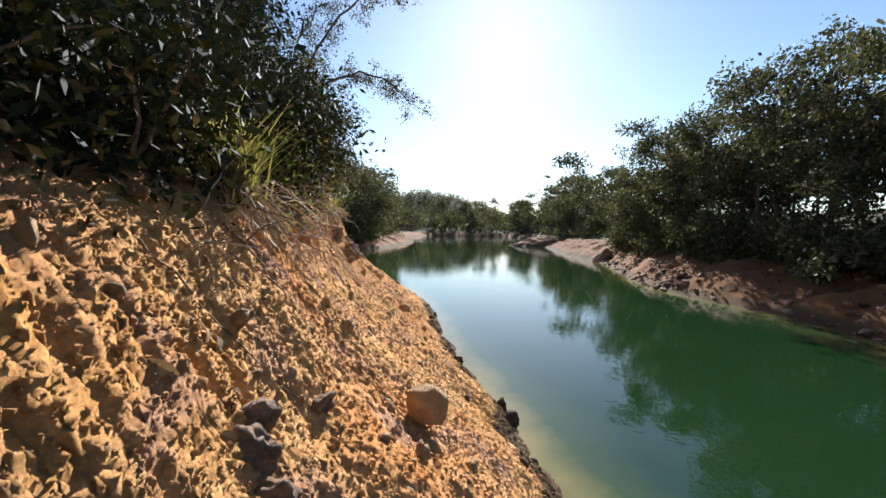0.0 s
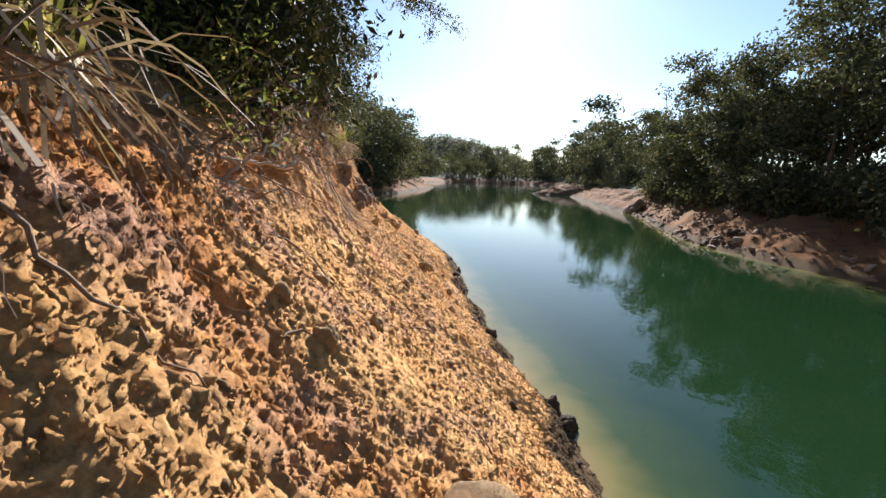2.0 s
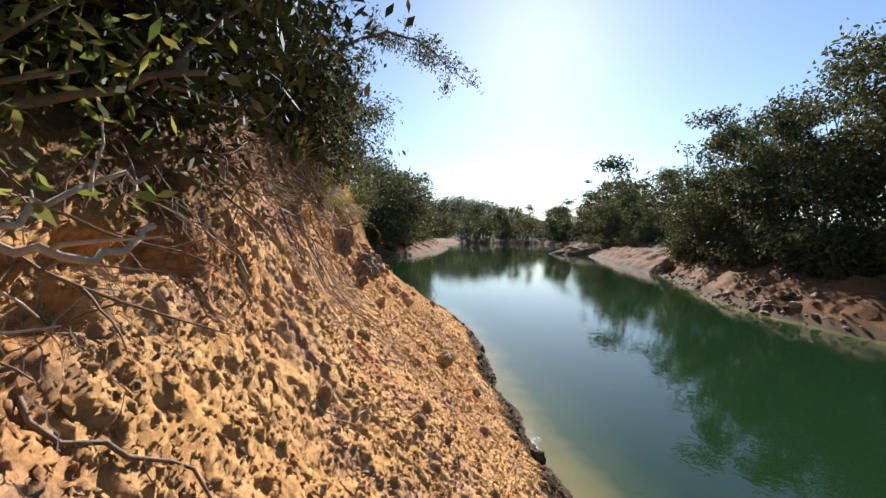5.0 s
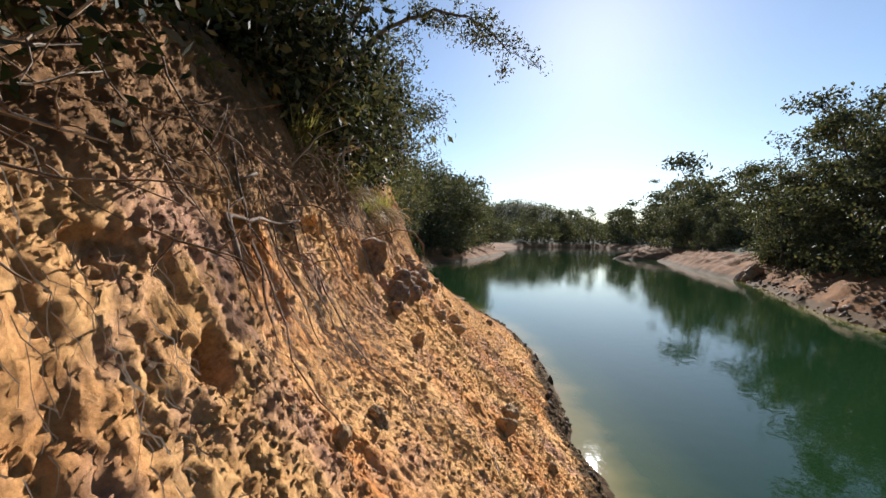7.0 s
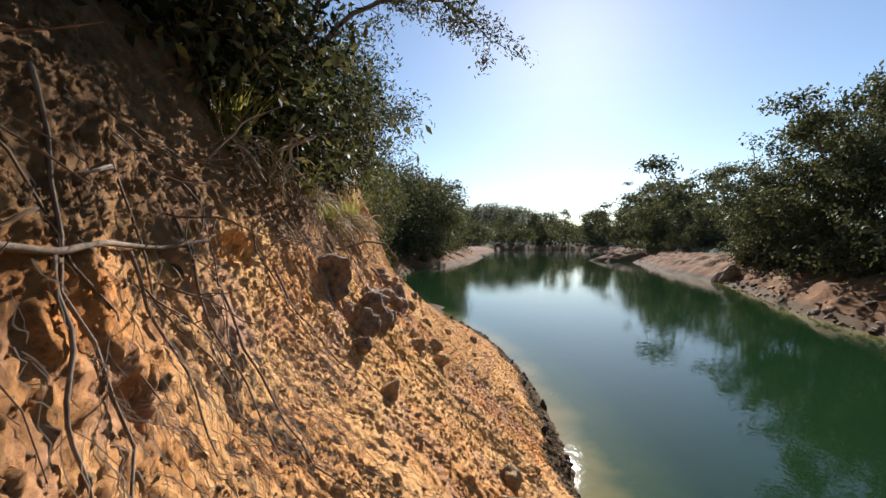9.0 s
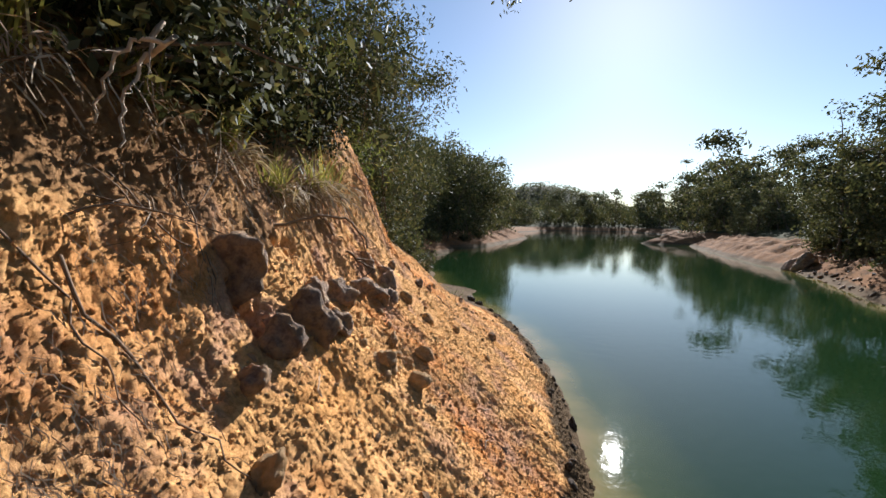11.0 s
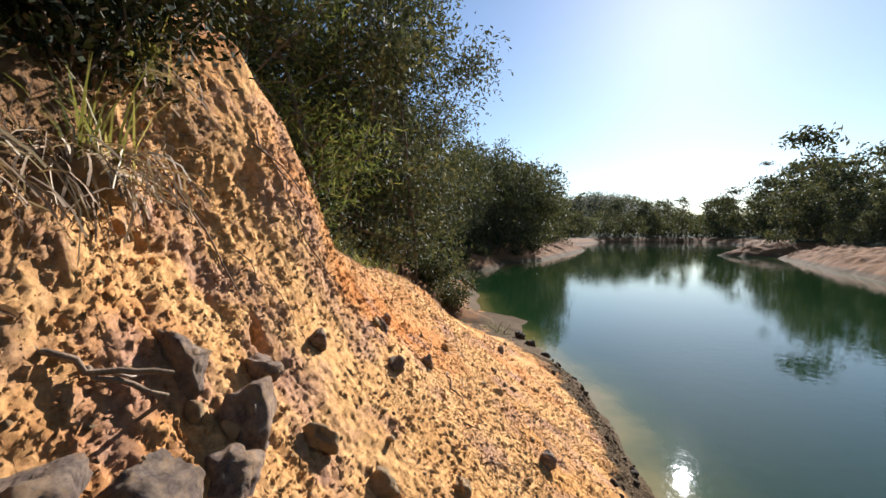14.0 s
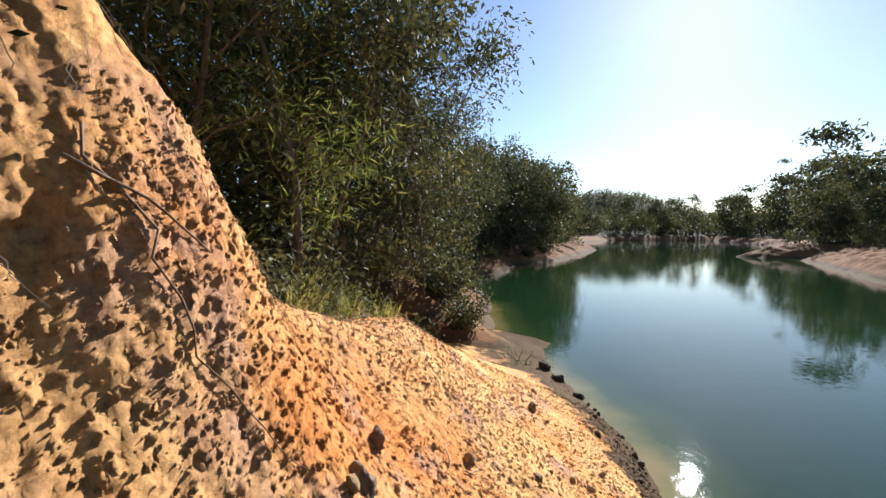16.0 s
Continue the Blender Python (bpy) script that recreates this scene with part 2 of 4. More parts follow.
LAKE = [(4, -60), (3.2, -6), (2.6, 0), (2.24, 3.7), (1.92, 6), (1.18, 8.7), (.74, 11.3), (.38, 14), (-.06, 16.4), (-.72, 18.6), (-1.42, 20.6),
        (-2.55, 22.5), (-3.55, 24.2), (-5.4, 26.5), (-6.6, 29.5), (-7.6, 32.4), (-9.5, 33.5), (-12, 38), (-12.6, 44), (-11.8, 50), (-12.3, 55.5),
        (-14.5, 58), (-12, 62), (-10.6, 65), (-10, 80), (-9.4, 105), (-13, 118), (-22, 160), (-12, 235), (28, 240), (30, 150), (25, 104), (11.4, 88),
        (14, 84.5), (26, 85), (30, 83), (16.8, 81), (16.4, 75), (15.6, 66), (14.4, 47), (14.1, 40), (12.4, 31), (11.2, 26), (11, 22), (11.7, 18),
        (12.4, 14.5), (12.2, 11), (12, 5), (12, -60)]


def lake_distance(x, y):
    """Distance to the water's edge: positive on land, negative on the water."""
    x, y = np.asarray(x, float), np.asarray(y, float)
    best, inside = np.full(x.shape, 1e9), np.zeros(x.shape, bool)
    for (ax, ay), (bx, by) in zip(LAKE, LAKE[1:] + LAKE[:1]):
        ex, ey = bx - ax, by - ay
        t = np.clip(((x - ax) * ex + (y - ay) * ey) / (ex * ex + ey * ey), 0, 1)
        best = np.minimum(best, np.hypot(x - ax - t * ex, y - ay - t * ey))
        cross = (ay > y) != (by > y)
        if ey:
            inside ^= cross & (x < ax + (y - ay) / ey * ex)
    return np.where(inside, -best, best)


def ground_height(x, y):
    x, y = np.asarray(x, float), np.asarray(y, float)
    s = lake_distance(x, y) + 0.5 * fbm(x * 0.35, y * 0.35, 3, 5)
    land = np.maximum(s, 0)
    z = 2.3 * (1 - np.exp(-land / 3.2)) + 0.10 * np.maximum(land - 5, 0)
    z = np.minimum(z, 9 + 0.012 * land) + 0.22 * fbm(x * 0.9, y * 0.9, 4, 11) * np.clip(land, 0, 1.5)
    z = z + 28 * np.exp(-((x + 22) / 70) ** 2 - ((y - 520) / 70) ** 2) + 14 * np.exp(-((x + 75) / 60) ** 2 - ((y - 560) / 80) ** 2)
    z = np.where(s < 0, np.maximum(0.4 * s, -2.5), z)
    d = shore_x(y) - x
    near = (y < 25) & (d > -6)
    blend = np.clip((25 - y) / 2.5, 0, 1) * np.clip((d + 6) / 4, 0, 1)
    zn = bank_height(y, d) - 0.7 * np.clip((d + 1.0) / 0.8, 0, 1) * np.clip((6.4 - d) / 0.8, 0, 1)
    zn = np.minimum(zn, 14)
    return np.where(near, z * (1 - blend) + zn * blend, z)


def at_ground(x, y):
    return float(ground_height(np.array([x]), np.array([y]))[0])


def mesh_from(name, verts, quads, smooth=False):
    me = bpy.data.meshes.new(name)
    verts, quads = np.asarray(verts, np.float32).reshape(-1, 3), np.asarray(quads, np.int32)
    k = quads.shape[1]
    me.vertices.add(len(verts))
    me.vertices.foreach_set("co", verts.ravel())
    me.loops.add(quads.size)
    me.loops.foreach_set("vertex_index", quads.ravel())
    me.polygons.add(len(quads))
    me.polygons.foreach_set("loop_start", np.arange(0, quads.size, k, dtype=np.int32))
    if smooth:
        me.polygons.foreach_set("use_smooth", np.ones(len(quads), bool))
    me.update(calc_edges=True)
    return me


def grid_quads(n, m):
    i = (np.arange(n - 1)[:, None] * m + np.arange(m - 1)[None, :]).ravel()
    return np.stack([i, i + m, i + m + 1, i + 1], 1)


def put(name, me, mat, parent=None, label="", category="", group="", kind="", where=None):
    ob = new(name, me)
    if mat:
        me.materials.append(mat) if not me.materials else None
    if parent is not None:
        ob.parent = parent
    if where is not None:
        ob.matrix_basis = where
    return tagged(ob, label, category, group, kind)


# ---------------------------------------------------------------- ground, bank, water
def spread(lo, hi, step, far_lo, far_hi, grow=1.25):
    mid = list(np.arange(lo, hi + step / 2, step))
    out, v = [], step
    x = hi
    while x < far_hi:
        v *= grow
        x += v
        out.append(x)
    low, v, x = [], step, lo
    while x > far_lo:
        v *= grow
        x -= v
        low.append(x)
    return np.array(low[::-1] + mid + out)


gx, gy = spread(-26, 34, 0.36, -2500, 2500), spread(-8, 112, 0.36, -2500, 2500)
gx, gy = np.union1d(gx, np.concatenate([np.arange(-220.0, 221.0, 13.0), np.arange(-40.0, 60.0, 2.5)])), np.union1d(gy, np.concatenate([np.arange(116.0, 262.0, 2.5), np.arange(270.0, 660.0, 13.0)]))
GX, GY = np.meshgrid(gx, gy, indexing="ij")
GZ = ground_height(GX, GY)
rough_land = np.clip(GZ, 0, 1) * (np.abs(GX) < 40) * (GY < 120)
GZ = GZ + rough_land * (0.3 * fbm(GX * 1.1, GY * 1.1, 4, 31, 0.6) + 0.12 * clods(GX * 1.5, GY * 1.5, 33))
ground_mesh = mesh_from("ground", np.stack([GX, GY, GZ], -1), grid_quads(*GX.shape), True)
wooded = np.clip((lake_distance(GX, GY) + 1.2 * fbm(GX * 0.5, GY * 0.5, 3, 71) - 4.2) / 1.5, 0, 1)
ground_mesh.attributes.new("wooded", "FLOAT", "POINT").data.foreach_set("value", wooded.ravel().astype(np.float32))
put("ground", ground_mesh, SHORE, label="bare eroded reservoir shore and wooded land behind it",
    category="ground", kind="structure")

by = np.concatenate([np.arange(-5, -0.2, 0.12), np.arange(-0.2, 16.5, 0.0145), np.arange(16.5, 26.2, 0.055)])
def raw_bank(y, d):
    bend = 0.16 * fbm(y * 0.8, d * 0.3, 3, 41) * np.clip(d + 0.4, 0.25, 1)
    # soften the knots of the profile
    z = sum(bank_height(y, d + o) * w for o, w in ((-0.12, 0.25), (0, 0.5), (0.12, 0.25)))
    return shore_x(y) - d + bend, z


# columns at even steps of the slope's own length, so that the steep face is as finely crumbled as the foot
fine_d = np.arange(-2.2, 7.2, 0.02)
FY, FD = np.meshgrid(by, fine_d, indexing="ij")
FX, FZ = raw_bank(FY, FD)
run = np.concatenate([np.zeros((len(by), 1)), np.cumsum(np.hypot(np.diff(FX, axis=1), np.diff(FZ, axis=1)), axis=1)], 1)
zero = int(np.argmin(np.abs(fine_d)))
run = run - run[:, zero:zero + 1]
slope_len = np.concatenate([np.arange(-2.0, -0.3, 0.12), np.arange(-0.3, 5.6, 0.0145), np.arange(5.6, 9.4, 0.1)])
BD = np.array([np.interp(slope_len, run[i], fine_d) for i in range(len(by))])
BY, arc = np.meshgrid(by, slope_len, indexing="ij")
BX, BZ = raw_bank(BY, BD)
slope_x = np.gradient(BX, axis=1)
slope_z = np.gradient(BZ, axis=1)
slope_step = np.hypot(slope_x, slope_z) + 1e-6
out_x, out_z = slope_z / slope_step, -slope_x / slope_step
steep = np.clip((out_x - 0.6) / 0.3, 0, 1)
height = 0.10 * fbm(BY * 1.1, arc * 0.9, 3, 3)
warp = 0.9 * fbm(BY * 5, arc * 5, 4, 61, 0.6)
patchy = np.clip(fbm(BY * 0.8, arc * 0.8, 3, 81) * 2.0 + 0.75, 0.35, 1)
# soft swells, then rills that run down the steep face, then crumbs
height = height + 0.05 * fbm(BY * 3.2, arc * 2.3, 3, 7, 0.5)
rill = fbm(BY * 10 + 0.8 * warp, arc * 1.8, 4, 13, 0.62)
height = height + (0.35 + 0.65 * steep) * 0.036 * rill
height = height + 0.021 * (0.6 + 0.4 * patchy) * fbm(BY * 11 + 0.5 * warp, arc * 7 - 0.5 * warp, 4, 27, 0.72)
lump = 0.5 * np.clip(clods(BY * 6 + warp, arc * 4.5, 21) - 0.62, 0, 1) + 0.7 * np.clip(clods(BY * 13 + warp, arc * 10 + warp, 22) - 0.55, 0, 1) + 0.6 * np.clip(clods(BY * 24 + warp, arc * 19 - warp, 23) - 0.4, 0, 1)
height = height + 0.034 * patchy * lump
height = height + 0.017 * fbm(BY * 31, arc * 20, 2, 19, 0.9)
height = height + np.random.default_rng(5).normal(0, 0.0035, height.shape)
# the spur beyond is drier and smoother
height = height * (0.9 - 0.4 * np.clip((BY - 12.6) / 0.6, 0, 1))
# hollows where earth has fallen out of the face: y, z, depth, half width, half height
HOLLOWS = [(6.02, 2.45, 0.14, 0.09, 0.1), (5.75, 2.78, 0.06, 0.14, 0.06), (9.62, 2.42, 0.2, 0.1, 0.16), (12.78, 2.45, 0.12, 0.05, 0.12), (3.95, 2.62, 0.14, 0.4, 0.08), (4.6, 2.66, 0.14, 0.3, 0.08), (1.5, 2.1, 0.08, 0.06, 0.08),
           (1.2, 2.3, 0.09, 0.08, 0.08), (8.1, 2.9, 0.1, 0.3, 0.08), (10.4, 2.75, 0.1, 0.2, 0.07), (13.2, 3.4, 0.06, 0.12, 0.14), (12.3, 2.95, 0.06, 0.2, 0.05), (6.9, 2.5, 0.07, 0.08, 0.06), (2.6, 2.2, 0.06, 0.07, 0.06), (3.4, 1.9, 0.05, 0.06, 0.05), (14.3, 2.6, 0.05, 0.06, 0.06)]
for hy, hz, deep, wy, wz in HOLLOWS:
    q_ = ((BY + 0.12 * warp - hy) / wy) ** 2 + ((BZ - 0.12 * warp - hz) / wz) ** 2
    height = height - deep * np.exp(-np.minimum(q_, 30) ** 2)
height = height * np.clip((BD + 1.2) / 1.6, 0.15, 1)
BX, BZ = BX + height * out_x, BZ + height * out_z
bank_mesh = mesh_from("ground_bank", np.stack([BX, BY, BZ], -1), grid_quads(*BX.shape))
# dark topsoil in the upper layer, thinning out towards the bare spur
HUMUS = np.clip((BZ + 0.7 * fbm(BY * 1.5, arc * 1.5, 4, 17) - 2.85) / 0.4, 0, 0.9) * np.clip((12.9 + 1.2 * fbm(BY * 2, arc * 2, 2, 18) - BY) / 0.5, 0, 1)
bank_mesh.attributes.new("humus", "FLOAT", "POINT").data.foreach_set("value", HUMUS.ravel().astype(np.float32))
put("ground_bank", bank_mesh, EARTH,
    label="steep crumbling bank of dry ochre earth above the water", category="bank", kind="structure")


def on_bank(y, d):
    """Place and outward normal of the crumbled bank."""
    i = int(np.clip(np.searchsorted(by, y), 1, len(by) - 2))
    j = int(np.clip(np.searchsorted(BD[i], d), 1, BD.shape[1] - 2))
    p = Vector((BX[i, j], BY[i, j], BZ[i, j]))
    a = Vector((BX[i + 1, j] - BX[i - 1, j], BY[i + 1, j] - BY[i - 1, j], BZ[i + 1, j] - BZ[i - 1, j]))
    lo, hi = max(j - 4, 0), min(j + 4, BD.shape[1] - 1)
    b = Vector((BX[i, hi] - BX[i, lo], BY[i, hi] - BY[i, lo], BZ[i, hi] - BZ[i, lo]))
    n = b.cross(a).normalized()
    return p, n if n.z > 0 else -n


def bank_at(y, z):
    """Place and outward normal where the near bank first reaches the height z."""
    i = int(np.clip(np.searchsorted(by, y), 1, len(by) - 2))
    j = int(np.argmax((BZ[i] >= z) & (BD[i] > 0.3)))
    return on_bank(y, float(BD[i, max(j, 1)]))


def water():
    wx, wy = spread(-16, 34, 0.5, -60, 60, 1.4), spread(-10, 110, 0.5, -80, 260, 1.3)
    WX, WY = np.meshgrid(wx, wy, indexing="ij")
    me = mesh_from("water", np.stack([WX, WY, np.zeros_like(WX)], -1), grid_quads(*WX.shape), True)
    depth = np.clip(-lake_distance(WX, WY), 0, 50)
    at = me.attributes.new("offshore", "FLOAT", "POINT")
    at.data.foreach_set("value", depth.ravel().astype(np.float32))
    m, nt, b = material("green water", 0.02, 0.5)
    b.inputs["IOR"].default_value = 1.333
    a = nt.nodes.new("ShaderNodeAttribute")
    a.attribute_name = "offshore"
    k = nt.nodes.new("ShaderNodeMath")
    k.operation = "MULTIPLY_ADD"
    nt.links.new(fbm_tex(nt, 0.9, 3), k.inputs[0])
    k.inputs[1].default_value = 0.8
    nt.links.new(a.outputs["Fac"], k.inputs[2])
    div = nt.nodes.new("ShaderNodeMath")
    div.operation = "MULTIPLY"
    nt.links.new(k.outputs[0], div.inputs[0])
    div.inputs[1].default_value = 0.55
    col = ramp(nt, div.outputs[0], [(0.12, (0.20, 0.135, 0.06)), (0.3, (0.13, 0.11, 0.035)), (0.55, (0.03, 0.045, 0.013)), (1.0, (0.009, 0.024, 0.008))])
    nt.links.new(col, b.inputs["Base Color"])
    calm = fbm_tex(nt, 5.0, 3, 0.5, (1.0, 0.7, 1))
    bump(nt, b, calm, 0.065, 0.05)
    put("water", me, m, label="calm green reservoir water with faint ripples", category="water", kind="structure")


water()


# ---------------------------------------------------------------- builders
def tube(pts, radii, sides=6, verts=None, quads=None):
    """A tapered tube along pts, added to the lists."""
    verts = [] if verts is None else verts
    quads = [] if quads is None else quads
    pts = [Vector(p) for p in pts]
    # a blunt end in place of an open pipe
    pts = [pts[0] - (pts[1] - pts[0]).normalized() * radii[0] * 0.5] + pts
    radii = [radii[0] * 0.12] + list(radii)
    side = None
    start = len(verts)
    for i, p in enumerate(pts):
        t = (pts[min(i + 1, len(pts) - 1)] - pts[max(i - 1, 0)]).normalized()
        side = t.orthogonal().normalized() if side is None else (side - t * side.dot(t)).normalized()
        up = t.cross(side)
        for k in range(sides):
            a = 2 * math.pi * k / sides
            verts.append(tuple(p + (side * math.cos(a) + up * math.sin(a)) * radii[i]))
    for i in range(len(pts) - 1):
        for k in range(sides):
            a, b = start + i * sides + k, start + i * sides + (k + 1) % sides
            quads.append((a, b, b + sides, a + sides))
    return verts, quads


def wander(rng, start, way, length, steps, bendy, droop=0.0):
    pts, p, w = [Vector(start)], Vector(start), Vector(way).normalized()
    for _ in range(steps):
        w = (w + Vector(rng.normal(0, bendy, 3)) + Vector((0, 0, -droop))).normalized()
        p = p + w * (length / steps)
        pts.append(p.copy())
    return pts


def taper(r0, r1, n):
    return [r0 + (r1 - r0) * i / (n - 1) for i in range(n)]


def leaf_cloud(rng, centres, spreads, counts, size, narrow=0.4, droop=0.3):
    """Leaves as pointed quads, folded a little, scattered round the centres."""
    c = np.repeat(np.asarray(centres, float), counts, 0)
    s = np.repeat(np.asarray(spreads, float), counts, 0)
    n = len(c)
    p = c + np.clip(rng.normal(0, 1, (n, 3)), -1.7, 1.7) * s
    a = rng.normal(0, 1, (n, 3))
    a[:, 2] -= droop
    a /= np.linalg.norm(a, axis=1)[:, None]
    b = np.cross(a, rng.normal(0, 1, (n, 3)))
    b /= np.linalg.norm(b, axis=1)[:, None]
    ln = (size * rng.uniform(0.6, 1.4, n))[:, None]
    v = np.stack([p, p + a * ln * 0.5 + b * ln * narrow * 0.5, p + a * ln, p + a * ln * 0.5 - b * ln * narrow * 0.5], 1)
    return v.reshape(-1, 3), np.arange(4 * n).reshape(n, 4)


def tree_thing(seed, name, height, crown_r, crown_base, leaf, leaves, label, category="tree", mat=LEAF, trunks=1, spread_r=0.3, trunk_r=0.1, narrow=0.4, puffs=26, tall=1.0, clump=0.15):
    """A tree: trunk with limbs, and a crown of leaf clumps about the limbs' ends."""
    rng = np.random.default_rng(seed)
    verts, quads, ends = [], [], []
    for k in range(trunks):
        foot = Vector((*rng.normal(0, spread_r if trunks > 1 else 0, 2), -0.25))
        main = wander(rng, foot, (*rng.normal(0, 0.12, 2), 1), height * 0.86, 9, 0.09)
        tube(main, taper(trunk_r, trunk_r * 0.2, 10), 7, verts, quads)
        for q in range(max(3, puffs // trunks)):
            f = rng.uniform(crown_base / height, 1.0)
            i = min(int(f * 9), 8)
            base = main[i].lerp(main[i + 1], rng.random())
            ang = rng.uniform(0, 2 * math.pi)
            reach = crown_r * rng.uniform(0.35, 1.0) * (1.05 - 0.55 * max(0.0, f - 0.55) / 0.45)
            limb = wander(rng, base, (math.cos(ang), math.sin(ang), rng.uniform(0.0, 0.9)), reach, 5, 0.22, 0.02)
            tube(limb, taper(trunk_r * 0.34, trunk_r * 0.06, 6), 3, verts, quads)
            ends += [limb[-1], limb[3], limb[4]]
        ends.append(main[-1])
    root = tagged(new(name), label, category)
    put("trunk", mesh_from(name + "_trunk", verts, quads, True), BARK, root)
    r = crown_r * clump
    spreads = [(r * rng.uniform(0.6, 1.3), r * rng.uniform(0.6, 1.3), r * tall * rng.uniform(0.4, 0.9)) for _ in ends]
    v, q = leaf_cloud(rng, [tuple(e) for e in ends], spreads, max(1, leaves // len(ends)), leaf, narrow)
    put("crown", mesh_from(name + "_crown", v, q), mat, root)
    return root


def shrub_thing(seed, name, r, h, leaf, leaves, label, mat=LEAF_SHADED, narrow=0.4, stems=14, lean=(0, 0)):
    rng = np.random.default_rng(seed)
    verts, quads, ends = [], [], []
    for k in range(stems):
        ang = rng.uniform(0, 2 * math.pi)
        way = Vector((math.cos(ang) * 0.8 + lean[0], math.sin(ang) * 0.8 + lean[1], rng.uniform(0.5, 1.6)))
        pts = wander(rng, (0.1 * math.cos(ang), 0.1 * math.sin(ang), -0.2), way, h * rng.uniform(0.7, 1.15), 6, 0.2)
        tube(pts, taper(0.018, 0.004, 7), 4, verts, quads)
        ends += pts[2:]
    root = tagged(new(name), label, "shrub")
    put("woody_base", mesh_from(name + "_wood", verts, quads, True), BARK, root)
    s = [(r * 0.24, r * 0.24, r * 0.2)] * len(ends)
    v, q = leaf_cloud(rng, [tuple(e) for e in ends], s, max(1, leaves // len(ends)), leaf, narrow)
    put("foliage", mesh_from(name + "_foliage", v, q), mat, root)
    return root


def stand(ob, x, y, z=None, turn=0.0, size=1.0):
    ob.scale = (size, size, size)
    ob.matrix_basis = pose(x, y, at_ground(x, y) if z is None else z, 0, 0, turn) @ Matrix.Diagonal((size, size, size, 1))
    return ob


def plant(proto, x, y, z=None, turn=0.0, size=1.0, group=""):
    ob = copy_thing(proto, Matrix())
    if group:
        ob["group"] = group
    return stand(ob, x, y, z, turn, size)


def rock_mesh(seed, name, squash=(1, 0.85, 0.7), sub=3, jag=0.35, cut=0.4):
    rng = np.random.default_rng(seed)
    bm = bmesh.new()
    bmesh.ops.create_icosphere(bm, subdivisions=sub, radius=1)
    cuts = [(Vector(rng.normal(0, 1, 3)).normalized(), rng.uniform(cut, 0.88)) for _ in range(12)]
    off = Vector(rng.uniform(-50, 50, 3))
    for v in bm.verts:
        p = v.co.copy()
        for n, k in cuts:
            over = p.dot(n) - k
            if over > 0:
                p -= n * over * 0.85
        p += p.normalized() * (noise.fractal(p * 1.4 + off, 0.8, 2.1, 7) * jag * 0.5)
        v.co = Vector((p.x * squash[0], p.y * squash[1], p.z * squash[2]))
    me = bpy.data.meshes.new(name)
    bm.to_mesh(me)
    bm.free()
    me.polygons.foreach_set("use_smooth", np.ones(len(me.polygons), bool))
    return me


# ---------------------------------------------------------------- woods on the far shores
rng = np.random.default_rng(5)
FAR = "trees of the far shores"
far_trees = [tree_thing(100 + k, "tree", 9.5 + k, 3.8, 0.4, 0.5, 1200, "distant broadleaved tree in the dense shore wood", mat=LEAF, trunk_r=0.13, puffs=20) for k in range(4)]
for t_ in far_trees:
    t_["group"] = FAR


def wood(points, group, protos):
    for x, y, s in points:
        k = int(rng.integers(len(protos)))
        plant(protos[k], x, y, None, rng.uniform(0, 360), s, group)


def along(line, back, jitter, step, lo=0.8, hi=1.2):
    """Points beside a polyline, back metres off to its right."""
    out = []
    for (ax, ay), (bx, by_) in zip(line, line[1:]):
        ln = math.hypot(bx - ax, by_ - ay)
        count = max(1, int(ln / step))
        for i in range(count):
            f = (i + rng.random()) / count
            nx_, ny_ = (by_ - ay) / ln, -(bx - ax) / ln
            out.append((ax + (bx - ax) * f + nx_ * back + rng.normal(0, jitter), ay + (by_ - ay) * f + ny_ * back + rng.normal(0, jitter), rng.uniform(lo, hi)))
    return out


for t_, (x, y) in zip(far_trees, ((20, 93), (-16, 108), (36, 120), (-24, 150))):
    stand(t_, x, y, None, 0, 1)
left_far = [(-18, 66), (-14.5, 74), (-13, 92), (-12, 105), (-20, 122), (-30, 165), (-20, 240)]
wood(along(left_far, -3.0, 1.2, 3.6, 0.9, 1.3), FAR, far_trees)
wood(along(left_far, -9.0, 1.8, 4.5, 1.2, 1.6), FAR, far_trees)
wood(along([(-15, 244), (30, 246), (36, 200), (36, 140), (30, 108)], -4, 2, 4.5, 1.6, 2.0), FAR, far_trees)
wood(along([(30, 108), (19, 92)], -3, 1.0, 2.4, 0.8, 1.0), FAR, far_trees)
wood(along([(42, 108), (28, 94)], -3, 2, 3.0, 0.85, 1.05), FAR, far_trees)
wood(along([(46, 92), (32, 88), (24.5, 78), (22.5, 68)], -1, 0.8, 2.3, 0.55, 0.72), FAR, far_trees)
wood(along([(50, 94), (36, 92), (30, 78), (27, 66)], -2, 1.8, 2.8, 0.72, 0.88), FAR, far_trees)

wood(along([(30, 89), (23, 84), (21, 76), (20.5, 68)], -0.6, 0.5, 2.3, 0.3, 0.5), FAR, far_trees)


def far_canopy():
    r = np.random.default_rng(77)
    n = 6500
    x, y = r.uniform(-190, 210, n), 250 + 330 * r.random(n) ** 1.3
    z = ground_height(x, y)
    c = np.stack([x, y, z + 2.2], 1)
    v, q = leaf_cloud(r, c, [(2.2, 2.2, 1.8)] * n, 10, 1.6, 0.7)
    put("far_woods", mesh_from("far_woods", v, q), LEAF, label="far wooded hills behind the reservoir", category="woods", kind="stuff")


far_canopy()


